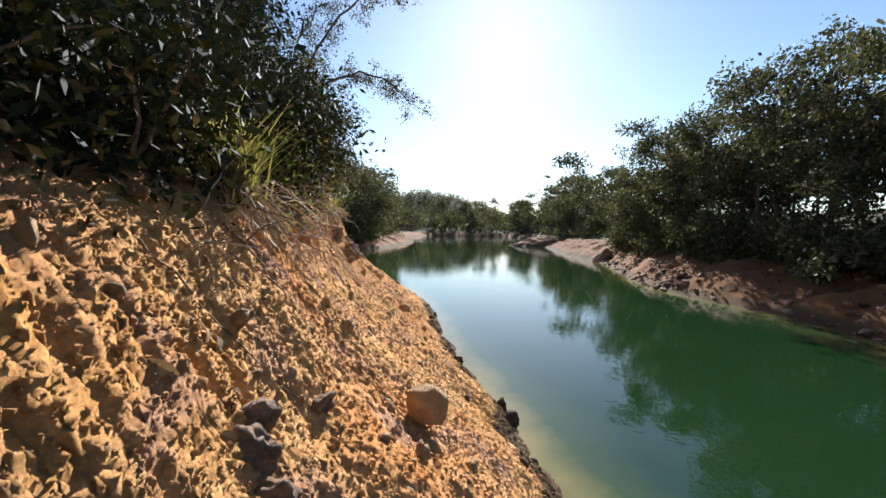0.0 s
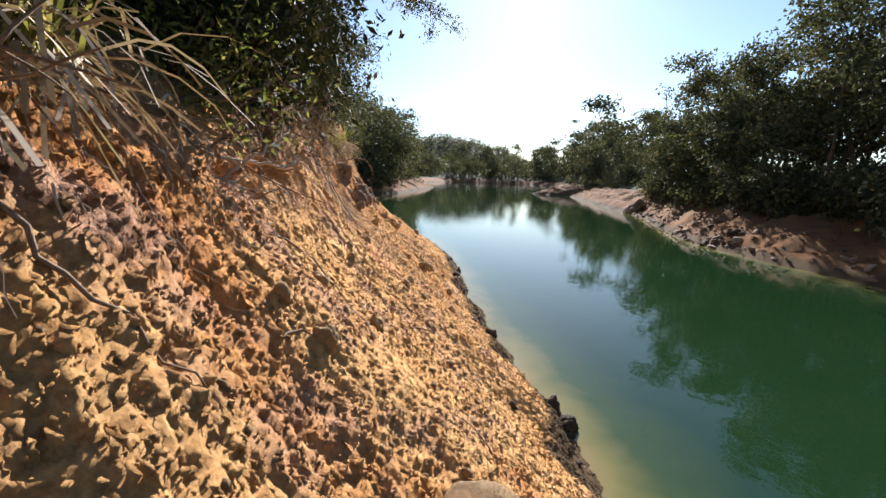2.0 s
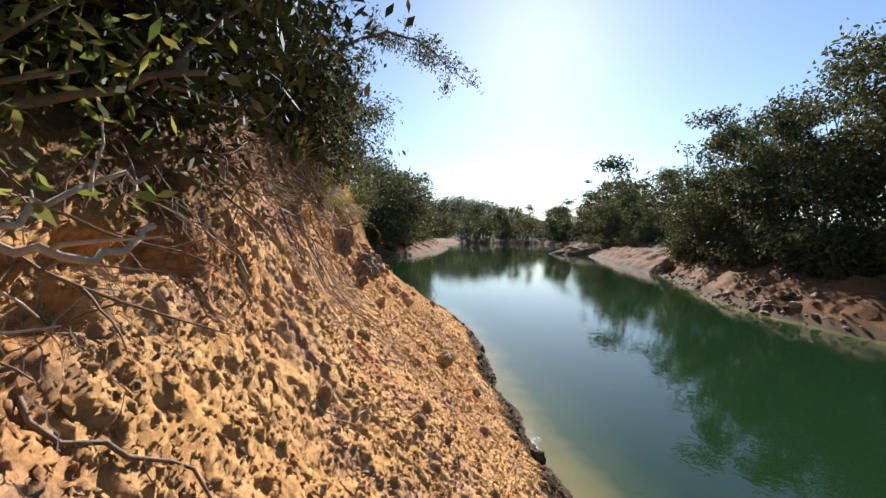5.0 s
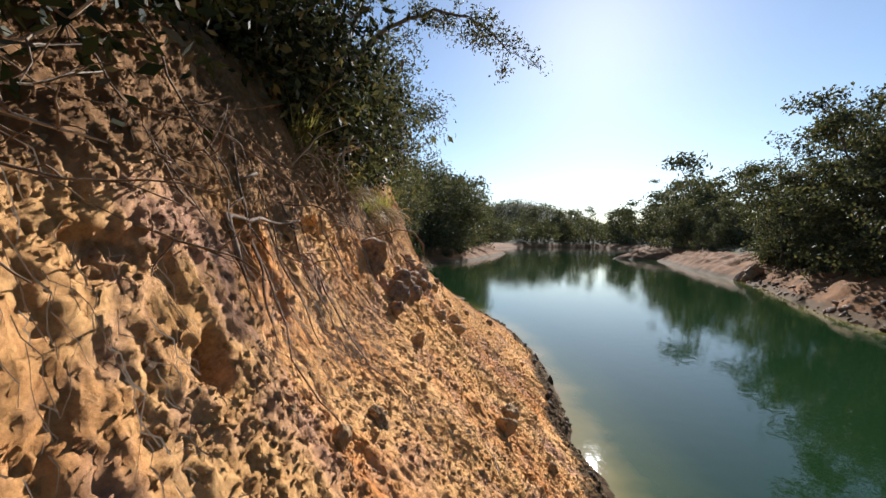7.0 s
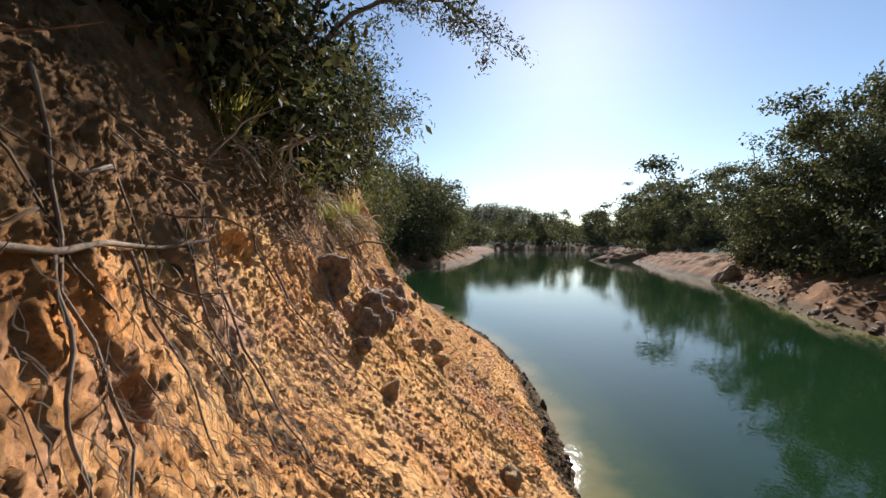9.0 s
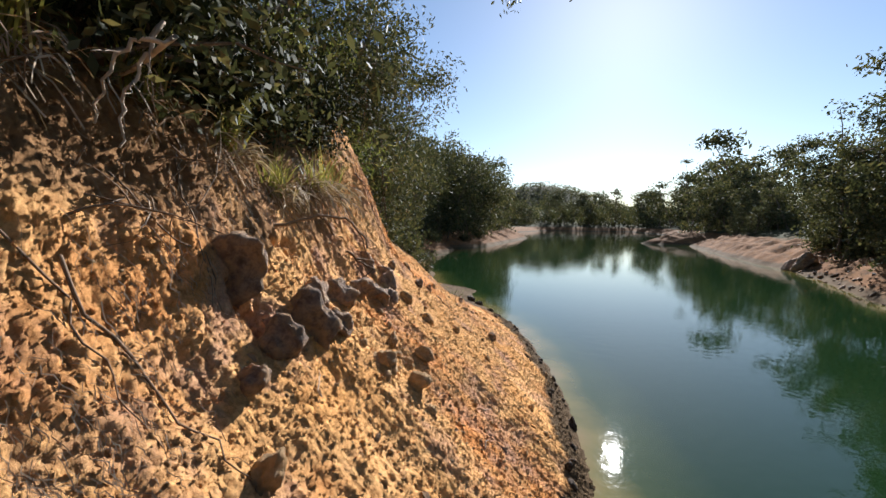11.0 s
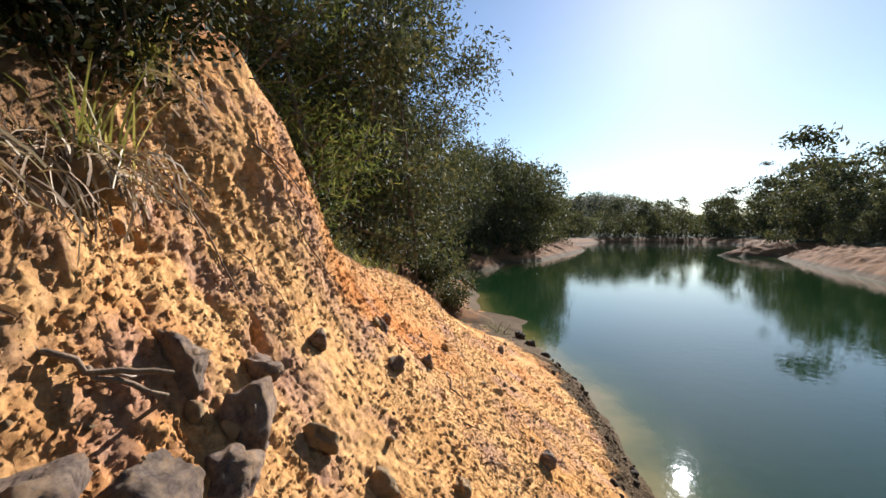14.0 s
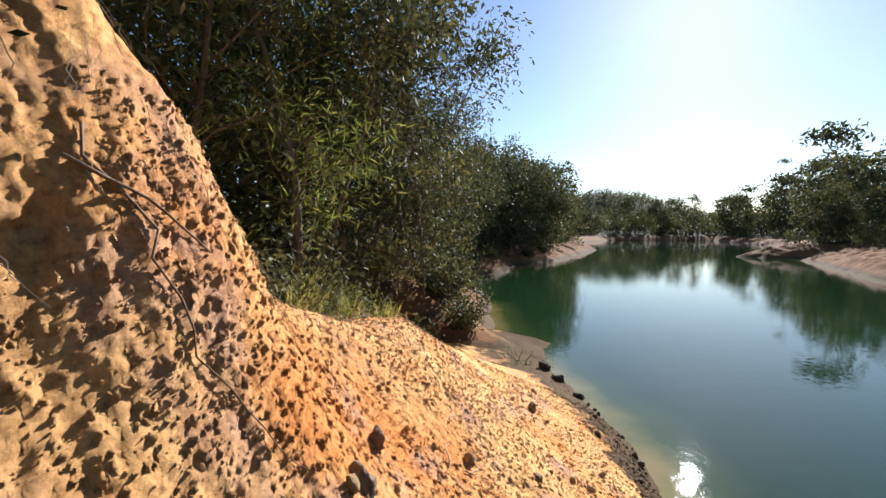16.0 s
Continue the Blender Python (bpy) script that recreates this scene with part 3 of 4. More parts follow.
def emergent(seed, x, y, top):
    r = np.random.default_rng(seed)
    base = at_ground(x, y)
    h = top - base
    root = tagged(new("tall_tree"), "slender bare-trunked tree rising above the far wood", "tree", "tall slender trees")
    root.matrix_basis = pose(x, y, base)
    main = wander(r, (0, 0, -0.3), (0, 0, 1), h, 8, 0.03)
    put("trunk", mesh_from("tall_trunk", *tube(main, taper(0.09, 0.03, 9), 6)), BARK, root)
    ends = [tuple(main[-1] + Vector(r.normal(0, 1, 3)) * 0.45) for _ in range(9)]
    put("crown", mesh_from("tall_crown", *leaf_cloud(r, ends, [(0.3, 0.3, 0.16)] * 9, 22, 0.34, 0.5)), LEAF, root)


emergent(1, 27.7, 130, 19.5)
emergent(2, 37.0, 130, 21.2)

# ---------------------------------------------------------------- trees of the opposite bank
OPP = "broadleaved trees on the opposite bank"
opp = [tree_thing(200 + k, "tree", 9.0 + 0.7 * k, 3.5, 0.5, 0.2, 8000, "dense broadleaved tree with glossy leaves on the opposite bank", trunks=3, spread_r=0.6, trunk_r=0.09, puffs=44, narrow=0.5, clump=0.105) for k in range(3)]
spots = [(17.0, 5), (16.6, 8.5), (17.3, 12), (16.6, 15.5), (16.4, 19), (16.2, 22.5), (15.8, 26), (16.4, 29.5), (16.9, 33), (16.8, 36.5), (16.7, 40.3), (17.6, 43.6)]
for k, (x, y) in enumerate(spots):
    stand(opp[k], x, y, None, 40 * k, 1.0) if k < 3 else plant(opp[k % 3], x, y, None, 67 * k, rng.uniform(0.98, 1.1) if y < 38 else 1.12 if y < 42 else 0.9)
    if k < 3:
        opp[k]["group"] = OPP
for k, (x, y) in enumerate([(21, 6), (20.5, 11), (20.8, 16), (20.2, 21), (20, 26), (21, 31), (22, 36), (23, 42)]):
    plant(opp[(k + 1) % 3], x, y, None, 51 * k, rng.uniform(1.05, 1.2))
low = shrub_thing(230, "bush", 1.3, 2.2, 0.2, 1700, "low leafy bush at the foot of the trees across the water", LEAF, 0.5)
low["group"] = "bushes on the opposite bank"
stand(low, 16.4, 10.4, None, 0, 1)
for k in range(36):
    y = 4 + 1.2 * k
    x = float(np.interp(y, [4, 12, 20, 26, 34, 47], [15.9, 16.1, 15.4, 14.9, 16.3, 18.6])) + rng.normal(0, 0.35)
    plant(low, x, y, None, 77 * k, rng.uniform(0.8, 1.25))

for k, (x, y) in enumerate([(-5.9, 24.6), (-7.4, 26.6), (-8.2, 28.6), (-8.9, 30.6), (-9.9, 34.8), (-11.6, 35.8), (-13.6, 38.6), (-14.2, 41.4), (-14.4, 44.6), (-13.8, 47.4), (-13.6, 50.6), (-14.3, 54), (-15.6, 58.5), (-13.2, 63), (-12.2, 67.5), (-6.6, 22.6), (-7.6, 20.4), (-5.9, 18.6), (-6.4, 16.6)]):
    plant(low, x, y, None, 61 * k, rng.uniform(0.5, 0.85), "bushes round the cove")["label"] = "low dark bush under the trees of the cove"

# ---------------------------------------------------------------- trees of the cove and behind the spur
COVE = "trees round the cove"
cove = [tree_thing(300 + k, "tree", 10.2 + 0.8 * k, 3.0, 1.4, 0.18, 11500, "slim many-stemmed tree at the edge of the cove", trunks=5, spread_r=0.7, trunk_r=0.06, puffs=60, narrow=0.38) for k in range(3)]
dark = [tree_thing(320 + k, "tree", 12.4, 5.0, 0.2, 0.34, 7000, "broad dark tree hanging over the water", mat=LEAF, trunks=3, spread_r=0.6, trunk_r=0.1, puffs=60) for k in range(2)]
for k, (x, y, s) in enumerate([(-7.5, 20.8, 0.95), (-8.8, 22.8, 1.0), (-8.3, 25.2, 0.9), (-9.6, 20.5, 1.05), (-9.2, 27.6, 0.95), (-11.4, 25, 1.05), (-11.0, 31.5, 0.95), (-13.4, 30, 1.1), (-13.2, 36, 0.9),
                               (-15.4, 38.5, 1.0), (-15.6, 43.5, 0.9), (-17.8, 41, 1.05), (-15.2, 48, 0.85), (-17.6, 50, 1.0), (-11.5, 17.5, 1.0), (-13.5, 22, 1.1), (-8.8, 15.8, 0.9)]):
    t_ = stand(cove[k], x, y, None, 0, s) if k < 3 else plant(cove[k % 3], x, y, None, 83 * k, s)
    t_["group"] = COVE
for k, (x, y, s) in enumerate([(-15.6, 60.5, 1.0), (-13.8, 66, 1.0), (-17, 54.5, 0.85), (-14.2, 72, 0.95), (-19, 62, 1.15), (-15.8, 78, 1.0), (-18.5, 70, 1.1)]):
    t_ = stand(dark[k], x, y, None, 0, s) if k < 2 else plant(dark[k % 2], x, y, None, 97 * k, s)
    t_["group"] = "dark trees past the cove"
pine = tree_thing(340, "pine_tree", 9.8, 2.9, 2.0, 0.17, 9000, "pine with hanging olive needle tufts behind the bank's spur", mat=LEAF_OLIVE, trunk_r=0.1, puffs=40, narrow=0.1)
stand(pine, -6.3, 18.5, None, 20, 1)
plant(pine, -7.4, 17.2, None, 160, 0.9)

# ---------------------------------------------------------------- the near bank's own growth
def leaning_tree():
    """A tree on the bank top whose long limbs arch out over the water and end in drooping sprays."""
    r = np.random.default_rng(350)
    verts, quads, ends = [], [], []
    foot = Vector((-4.3, 13.2, float(bank_height(13.2, shore_x(13.2) + 4.3)) - 0.3))
    fork = Vector((-4.1, 13.5, 6.4))
    tube([foot, foot.lerp(fork, 0.4) + Vector((0.12, 0, 0)), foot.lerp(fork, 0.75) + Vector((-0.05, 0.05, 0)), fork], [0.13, 0.11, 0.1, 0.085], 8, verts, quads)
    limbs = [[fork, (-3.2, 13.9, 7.4), (-2.2, 14.3, 7.9), (-1.3, 14.6, 7.7), (-0.6, 14.7, 7.0)], [fork, (-3.6, 13.6, 8.0), (-2.6, 13.2, 9.2), (-1.3, 12.9, 10.0), (-0.2, 12.7, 10.1)],
             [fork, (-4.4, 14.0, 7.8), (-4.2, 14.4, 9.2), (-3.6, 14.6, 10.2)]]
    for limb in limbs:
        pts = [Vector(p) for p in limb]
        fine = [pts[i].lerp(pts[i + 1], f / 4) + Vector(r.normal(0, 0.03, 3)) for i in range(len(pts) - 1) for f in range(4)] + [pts[-1]]
        tube(fine, taper(0.06, 0.012, len(fine)), 6, verts, quads)
        for i in range(5, len(fine)):
            for _ in range(3):
                tw = wander(r, fine[i], Vector(r.normal(0, 0.8, 3)) + Vector((0.5, 0.1, 0.1)), r.uniform(0.35, 0.95), 6, 0.2, 0.12)
                tube(tw, taper(0.011, 0.003, 7), 4, verts, quads)
                ends += [tw[3], tw[4], tw[5], tw[6]]
    root = tagged(new("tree"), "small-leaved tree leaning out over the water from the bank top", "tree")
    put("trunk", mesh_from("leaning_trunk", verts, quads, True), BARK, root)
    put("crown", mesh_from("leaning_crown", *leaf_cloud(r, [tuple(e) for e in ends], [(0.11, 0.11, 0.09)] * len(ends), 16, 0.085, 0.4, 0.6)), LEAF, root)


leaning_tree()
HILL = "trees on the slope above the bank"
# slope trees and most edge shrubs take the leaf colour darkened for shade
hill_trees = [tree_thing(360 + k, "tree", 5.2 + k, 2.3, 0.2, 0.105, 11500, "small-leaved tree on the slope above the bank, shade in its leaf colour", mat=LEAF_SHADED, trunks=3, spread_r=0.35, trunk_r=0.055, puffs=54) for k in range(2)]
for k, (x, y, s) in enumerate([(-3.0, 1.2, 0.9), (-3.2, 4.4, 0.95), (-4.7, 6.6, 0.9), (-5.0, 10.2, 0.8), (-5.4, 12.4, 0.85), (-3.2, -2.0, 1.0), (-5.6, 3, 1.1), (-5.9, 6, 1.15), (-6.3, 9, 1.15), (-7, 12, 1.1), (-5.4, -1, 1.2)]):
    z = float(bank_height(y, shore_x(y) - x)) - 0.15
    t_ = stand(hill_trees[k], x, y, z, 0, s) if k < 2 else plant(hill_trees[k % 2], x, y, z, 71 * k, s)
    t_["group"] = HILL
shrubs = [shrub_thing(380, "shrub", 1.0, 1.15, 0.075, 4800, "tangled shrub on the bank's edge, shade in its leaf colour", LEAF_SHADED), shrub_thing(381, "shrub", 1.0, 1.25, 0.08, 4600, "green leafy shrub on the bank's edge", LEAF),
          shrub_thing(382, "shrub", 0.9, 1.0, 0.065, 3000, "thin olive shrub with dry twigs on the bank's edge", LEAF_OLIVE, 0.3)]
BRIM = [(-2.0, 3.2, 0), (-1.0, 3.3, 0), (0.0, 3.1, 0), (0.8, 3.15, 0), (1.7, 3.1, 0), (2.3, 3.4, 0), (3.9, 3.2, 2), (4.3, 3.5, 0), (5.2, 3.5, 0), (4.7, 3.2, 0), (5.3, 3.25, 0), (5.9, 3.45, 0), (6.5, 3.6, 0), (7.6, 4.0, 0), (8.1, 3.8, 0), (8.6, 3.75, 0), (9.0, 3.45, 1), (9.3, 3.8, 0),
        (9.8, 3.7, 0), (10.2, 3.7, 0), (10.7, 3.65, 0), (11.2, 3.65, 1), (11.7, 3.65, 0), (12.2, 3.5, 0), (12.7, 3.7, 0), (13.0, 4.3, 2), (0.6, 4.0, 0), (2.0, 4.1, 0), (3.6, 4.2, 0), (5.0, 4.6, 0), (7.6, 4.4, 0), (8.8, 4.3, 1), (9.8, 4.8, 1),
        (11.2, 4.9, 0), (12.4, 5.0, 1), (14.6, 5.6, 2), (15.6, 5.0, 1), (16.8, 5.4, 1), (18.2, 4.9, 2), (19.4, 5.2, 0)]
for k, (y, d, kind_) in enumerate(BRIM):
    p, n_ = on_bank(y, d)
    if k in (0, 6, 13):
        stand(shrubs[kind_], p.x, p.y, p.z - 0.05, 0, 0.9)
        shrubs[kind_]["group"] = "shrubs along the bank's edge"
    else:
        plant(shrubs[kind_], p.x, p.y, p.z - 0.05, 59 * k, rng.uniform(0.8, 1.05) * (1.25 if 7.5 < y < 9.5 else 0.85 if 9.9 < y < 13 else 1.0), "shrubs along the bank's edge")


def blades(r, n, length, width, lean, spread_):
    """Arching strips of three segments."""
    v, q = [], []
    for _ in range(n):
        ang = r.uniform(0, 2 * math.pi)
        out = Vector((math.cos(ang), math.sin(ang), 0))
        side = Vector((-out.y, out.x, 0))
        p = Vector((*r.normal(0, spread_, 2), -0.03))
        w = (out * r.uniform(0.1, 0.5) + Vector(lean) + Vector((0, 0, 1))).normalized()
        ln = length * r.uniform(0.5, 1.1)
        k0 = len(v)
        for i in range(4):
            half = width * (1, 0.9, 0.6, 0.08)[i]
            v += [tuple(p - side * half), tuple(p + side * half)]
            p = p + w * ln / 3
            w = (w + out * 0.22 + Vector((0, 0, -0.16))).normalized()
        for i in range(3):
            a = k0 + 2 * i
            q.append((a, a + 1, a + 3, a + 2))
    return v, q


def strands(r, n, length, spread_, out):
    """Dead blades and rootlets that hang down."""
    v, q = [], []
    for _ in range(n):
        p = Vector((r.normal(0, spread_), r.normal(0, spread_ * 1.2), r.uniform(-0.1, 0.12)))
        w = Vector((out[0] + r.normal(0, 0.45), out[1] + r.normal(0, 0.45), r.uniform(-0.3, 0.35))).normalized()
        ln, half = length * r.uniform(0.35, 1.1), r.uniform(0.002, 0.0065)
        side = Vector(r.normal(0, 1, 3)).cross(w).normalized()
        k0 = len(v)
        for i in range(5):
            v += [tuple(p - side * half), tuple(p + side * half)]
            p = p + w * ln / 4
            w = (w + Vector((0, 0, -0.42)) + Vector(r.normal(0, 0.14, 3))).normalized()
        for i in range(4):
            a = k0 + 2 * i
            q.append((a, a + 1, a + 3, a + 2))
    return v, q


def tuft(seed, y, d, n, length, dead, lean=(0.1, 0, 0), lift=0.0):
    r = np.random.default_rng(seed)
    p, n_ = on_bank(y, d)
    root = tagged(new("grass_tuft"), "tall yellow-green grass tuft with dead blades hanging below", "grass", "grass tufts on the bank")
    root.matrix_basis = pose(p.x, p.y, p.z + lift)
    put("blade_clump", mesh_from("blade_clump", *blades(r, n, length, 0.007, lean, 0.07)), GRASS, root)
    put("thatch", mesh_from("thatch", *strands(r, dead // 2, length * 0.7, 0.11, (0.6, -0.2))), STRAW, root)


tuft(1, 2.6, 2.8, 220, 0.75, 260, lift=0.1)
tuft(2, 2.9, 3.1, 90, 0.6, 100)
tuft(3, 12.15, 3.15, 45, 0.6, 520, (0.2, -0.1, 0))
tuft(4, 11.5, 3.05, 35, 0.6, 520, (0.2, -0.1, 0))
tuft(5, 12.6, 3.45, 60, 0.5, 160, (0.2, 0, 0))
tuft(6, 9.4, 3.3, 70, 0.55, 160, (0.2, -0.1, 0))
tuft(10, 10.8, 3.1, 60, 0.5, 320, (0.2, -0.1, 0))
tuft(7, 15.2, 4.6, 170, 0.95, 120)
tuft(9, 16.2, 4.4, 120, 0.8, 90)
for k, (y, d, n, ln, dead) in enumerate([(14.3, 4.3, 60, 0.7, 240), (14.8, 4.2, 70, 0.6, 240), (15.6, 4.1, 50, 0.5, 260), (16.6, 4.0, 40, 0.5, 260), (17.6, 3.8, 40, 0.45, 240), (10.2, 3.3, 60, 0.5, 260), (8.6, 3.2, 90, 0.6, 200)]):
    tuft(20 + k, y, d, n, ln, dead, (0.25, -0.05, 0))


def dry_growth(spots):
    """Rootlets and dead stalks clinging to the bank's face, past counting."""
    v, q = [], []
    r = np.random.default_rng(505)
    for y0, d0, n in spots:
        for _ in range(int(n * 0.7)):
            y, d = y0 + r.normal(0, 0.25), d0 + r.normal(0, 0.14)
            half, k0 = r.uniform(0.0008, 0.002), len(v)
            drift, fall = r.normal(0, 0.35), r.uniform(0.06, 0.22)
            ok = 6
            for i in range(ok):
                p, n_ = on_bank(y, max(d, 0.2))
                p = p + n_ * (0.008 + 0.03 * r.random() * (1 if i < 5 else 0.3))
                v += [tuple(p - Vector((0, half, 0))), tuple(p + Vector((0, half, half)))]
                y, d = y + drift * fall / 5 + r.normal(0, 0.012), d - fall / 5 * 0.5
            for i in range(ok - 1):
                a = k0 + 2 * i
                q.append((a, a + 1, a + 3, a + 2))
    put("dry_rootlets", mesh_from("dry_rootlets", v, q), STRAW, None, "dry rootlets and dead stalks clinging to the bank's face", "roots", kind="stuff")


dry_growth([(2.0, 2.7, 90), (2.9, 2.7, 90), (3.6, 2.7, 160), (4.4, 2.8, 160), (4.9, 2.7, 150), (5.4, 2.7, 110), (6.0, 2.7, 60), (6.8, 2.6, 150), (7.2, 2.5, 260), (7.6, 2.4, 300), (8.0, 2.4, 280), (8.4, 2.4, 200), (8.9, 2.7, 120), (9.5, 2.9, 120),
            (10.0, 3.1, 120), (10.6, 3.1, 140), (11.2, 3.2, 140), (11.8, 3.3, 120), (12.5, 3.4, 120), (13.3, 3.5, 60), (14.6, 3.5, 80), (15.4, 3.5, 120), (16.4, 3.4, 120), (17.4, 3.3, 120), (7.4, 1.9, 160), (7.8, 1.8, 120)])

# ---------------------------------------------------------------- roots and dead branches
def snake(r, pts, r0, r1, lift=0.0):
    fine = []
    for a, b in zip(pts, pts[1:]):
        for i in range(5):
            fine.append(Vector(a).lerp(Vector(b), i / 5) + Vector(r.normal(0, 0.012, 3)) + Vector((0, 0, lift)))
    fine.append(Vector(pts[-1]))
    return tube(fine, taper(r0, r1, len(fine)), 7)


def face_root(seed, y, d, length, drift, r0=0.009):
    r = np.random.default_rng(seed)
    pts = []
    for i in range(14):
        p, n_ = on_bank(y, d)
        pts.append(p + n_ * (r0 + 0.012 * r.random()))
        y += drift * length / 13 + r.normal(0, 0.045)
        d -= length / 13 * 0.55
    put("root", mesh_from("root", *tube(pts, taper(r0, r0 * 0.3, 14), 6), True), ROOT, None, "thin bare root snaking down the eroded earth", "root", "roots on the bank face")


for k, (y, d, ln, dr) in enumerate([(5.9, 3.2, 1.3, 0.5), (6.3, 3.3, 1.5, 0.6), (6.9, 3.1, 1.6, -0.2), (7.2, 3.0, 1.5, 0.1), (7.5, 2.9, 1.7, 0.05), (7.8, 2.9, 1.2, -0.3), (8.3, 2.9, 1.1, 0.2), (8.6, 2.8, 1.4, 0.1), (9.0, 3.0, 0.9, 0.4),
                                    (9.6, 3.2, 1.0, -0.1), (10.2, 3.3, 0.8, -0.4), (10.6, 3.3, 0.9, 0.2), (2.2, 2.7, 0.8, 0.5), (1.4, 2.6, 1.0, 0.6), (4.0, 2.6, 0.9, 0.3), (12.9, 3.0, 0.7, 0.4), (13.4, 3.3, 0.9, 0.7), (15.0, 2.2, 0.6, -0.6), (14.0, 1.7, 0.8, 0.8)]):
    face_root(600 + k, y, d, ln, dr, 0.004 + 0.005 * ((k * 7) % 5) / 4)


def branch_thing(seed, pts, r0, r1, twigs, mat, label, name="branch", category="branch"):
    r = np.random.default_rng(seed)
    root = tagged(new(name), label, category)
    main = snake(r, pts, r0, r1)
    put("stem", mesh_from("stem", *main, True), mat, root)
    for k in range(twigs):
        i = int(r.integers(1, len(pts)))
        a = Vector(pts[i - 1]).lerp(Vector(pts[i]), r.random())
        w = (Vector(pts[-1]) - Vector(pts[0])).normalized() + Vector(r.normal(0, 0.6, 3))
        tw = wander(r, a, w, 0.34 * r.uniform(0.5, 1.2), 5, 0.22)
        put("twig", mesh_from("twig", *tube(tw, taper(r1 * 0.9, 0.002, 6), 5), True), mat, root)


DEAD = "bleached dead branch sticking out of the bank"
branch_thing(1, [(-1.2, 3.68, 2.72), (-0.99, 3.75, 2.7), (-0.76, 3.85, 2.76), (-0.5, 3.95, 2.71), (-0.31, 4.05, 2.69), (-0.29, 4.2, 2.76)], 0.015, 0.008, 4, DEAD_WOOD, DEAD)
branch_thing(2, [(-0.75, 3.72, 2.55), (-0.52, 3.8, 2.62), (-0.42, 3.9, 2.73), (-0.35, 4.05, 2.82), (-0.31, 4.2, 2.88)], 0.012, 0.005, 3, DEAD_WOOD, DEAD)
branch_thing(3, [(-1.1, 3.9, 2.95), (-0.75, 4.3, 3.1), (-0.5, 4.7, 3.32)], 0.022, 0.01, 4, ROOT, "brown leaning branch in the shrubs")
branch_thing(4, [(-0.33, 3.3, 2.21), (-0.37, 3.4, 2.3), (-0.48, 3.55, 2.39), (-0.53, 3.7, 2.51)], 0.012, 0.006, 1, ROOT, "short stick leaning on the earth")
branch_thing(5, [(-2.34, 11.3, 2.99), (-2.2, 11.4, 3.0), (-2.14, 11.5, 2.88), (-2.13, 11.65, 2.67), (-2.02, 11.8, 2.52), (-1.89, 12.04, 2.46)], 0.019, 0.011, 0, ROOT, "bent brown root lying across the rocks", "root", "root")
branch_thing(11, [(-2.03, 11.81, 2.51), (-1.89, 12.0, 2.39), (-1.99, 11.9, 2.23)], 0.013, 0.006, 0, ROOT, "short root forking down over the rocks", "root", "root")
PALE = "pale dead root hanging from the overhang"
branch_thing(6, [(-2.3, 9.3, 3.7), (-1.61, 9.1, 3.8), (-1.74, 9.0, 3.77), (-1.82, 8.95, 3.61), (-1.92, 8.95, 3.38)], 0.016, 0.006, 3, DEAD_WOOD, PALE, "root", "root")
branch_thing(7, [(-2.2, 9.4, 3.9), (-1.75, 9.2, 3.94), (-1.79, 9.1, 3.71), (-1.8, 9.0, 3.49), (-1.83, 9.0, 3.27)], 0.014, 0.006, 3, DEAD_WOOD, PALE, "root", "root")
branch_thing(8, [(-2.08, 9.6, 2.07), (-1.9, 9.56, 2.34), (-1.79, 9.6, 2.52), (-1.8, 9.56, 2.31), (-1.8, 9.62, 2.03)], 0.007, 0.004, 0, DEAD_WOOD, "thin white root looping over a rock", "root", "root")
branch_thing(12, [(-2.16, 10.3, 2.97), (-1.92, 10.4, 2.88), (-1.74, 10.6, 2.98), (-1.53, 10.8, 2.94), (-1.42, 10.9, 2.69)], 0.016, 0.008, 1, ROOT, "crooked brown root arching over the rocks", "root", "root")
branch_thing(10, [(-9.6, 33.6, 1.3), (-8.4, 32.6, 0.7), (-7.5, 32.0, 0.25)], 0.09, 0.05, 3, ROOT, "fallen trunk lying into the cove", "log", "log")


def root_run(seed, spots, r0, r1, label, mat=ROOT, lift=0.02):
    """A root laid along the face through (y, z) spots."""
    r = np.random.default_rng(seed)
    pts = []
    for (y0, z0), (y1, z1) in zip(spots, spots[1:]):
        for f in (0, 0.25, 0.5, 0.75):
            p, n_ = bank_at(y0 + (y1 - y0) * f, z0 + (z1 - z0) * f)
            pts.append(p + n_ * (r0 + lift * r.random()))
    p, n_ = bank_at(*spots[-1])
    pts.append(p + n_ * 0.01)
    sm = [pts[0]] + [(a + b * 2 + c) / 4 for a, b, c in zip(pts, pts[1:], pts[2:])] + [pts[-1]]
    put("root", mesh_from("root", *tube(sm, taper(r0, r1, len(sm)), 7), True), mat, None, label, "root", "roots on the bank face")


LEDGE = "thick dark root running level along the bank face"
root_run(41, [(6.45, 2.72), (6.52, 2.93), (6.75, 2.9), (7.0, 2.93), (7.3, 2.91), (7.7, 2.95)], 0.014, 0.008, LEDGE)
root_run(42, [(6.5, 2.92), (6.47, 2.75), (6.43, 2.6)], 0.012, 0.005, "root bending down from the level root")
root_run(43, [(6.72, 2.9), (6.7, 2.7), (6.6, 2.5), (6.62, 2.3)], 0.009, 0.004, "root bending down from the level root")
root_run(44, [(7.15, 2.9), (7.1, 2.7), (7.16, 2.45), (7.08, 2.2)], 0.008, 0.003, "root bending down from the level root")
root_run(45, [(7.5, 2.92), (7.42, 2.6), (7.5, 2.3), (7.42, 2.05)], 0.007, 0.003, "root bending down from the level root")
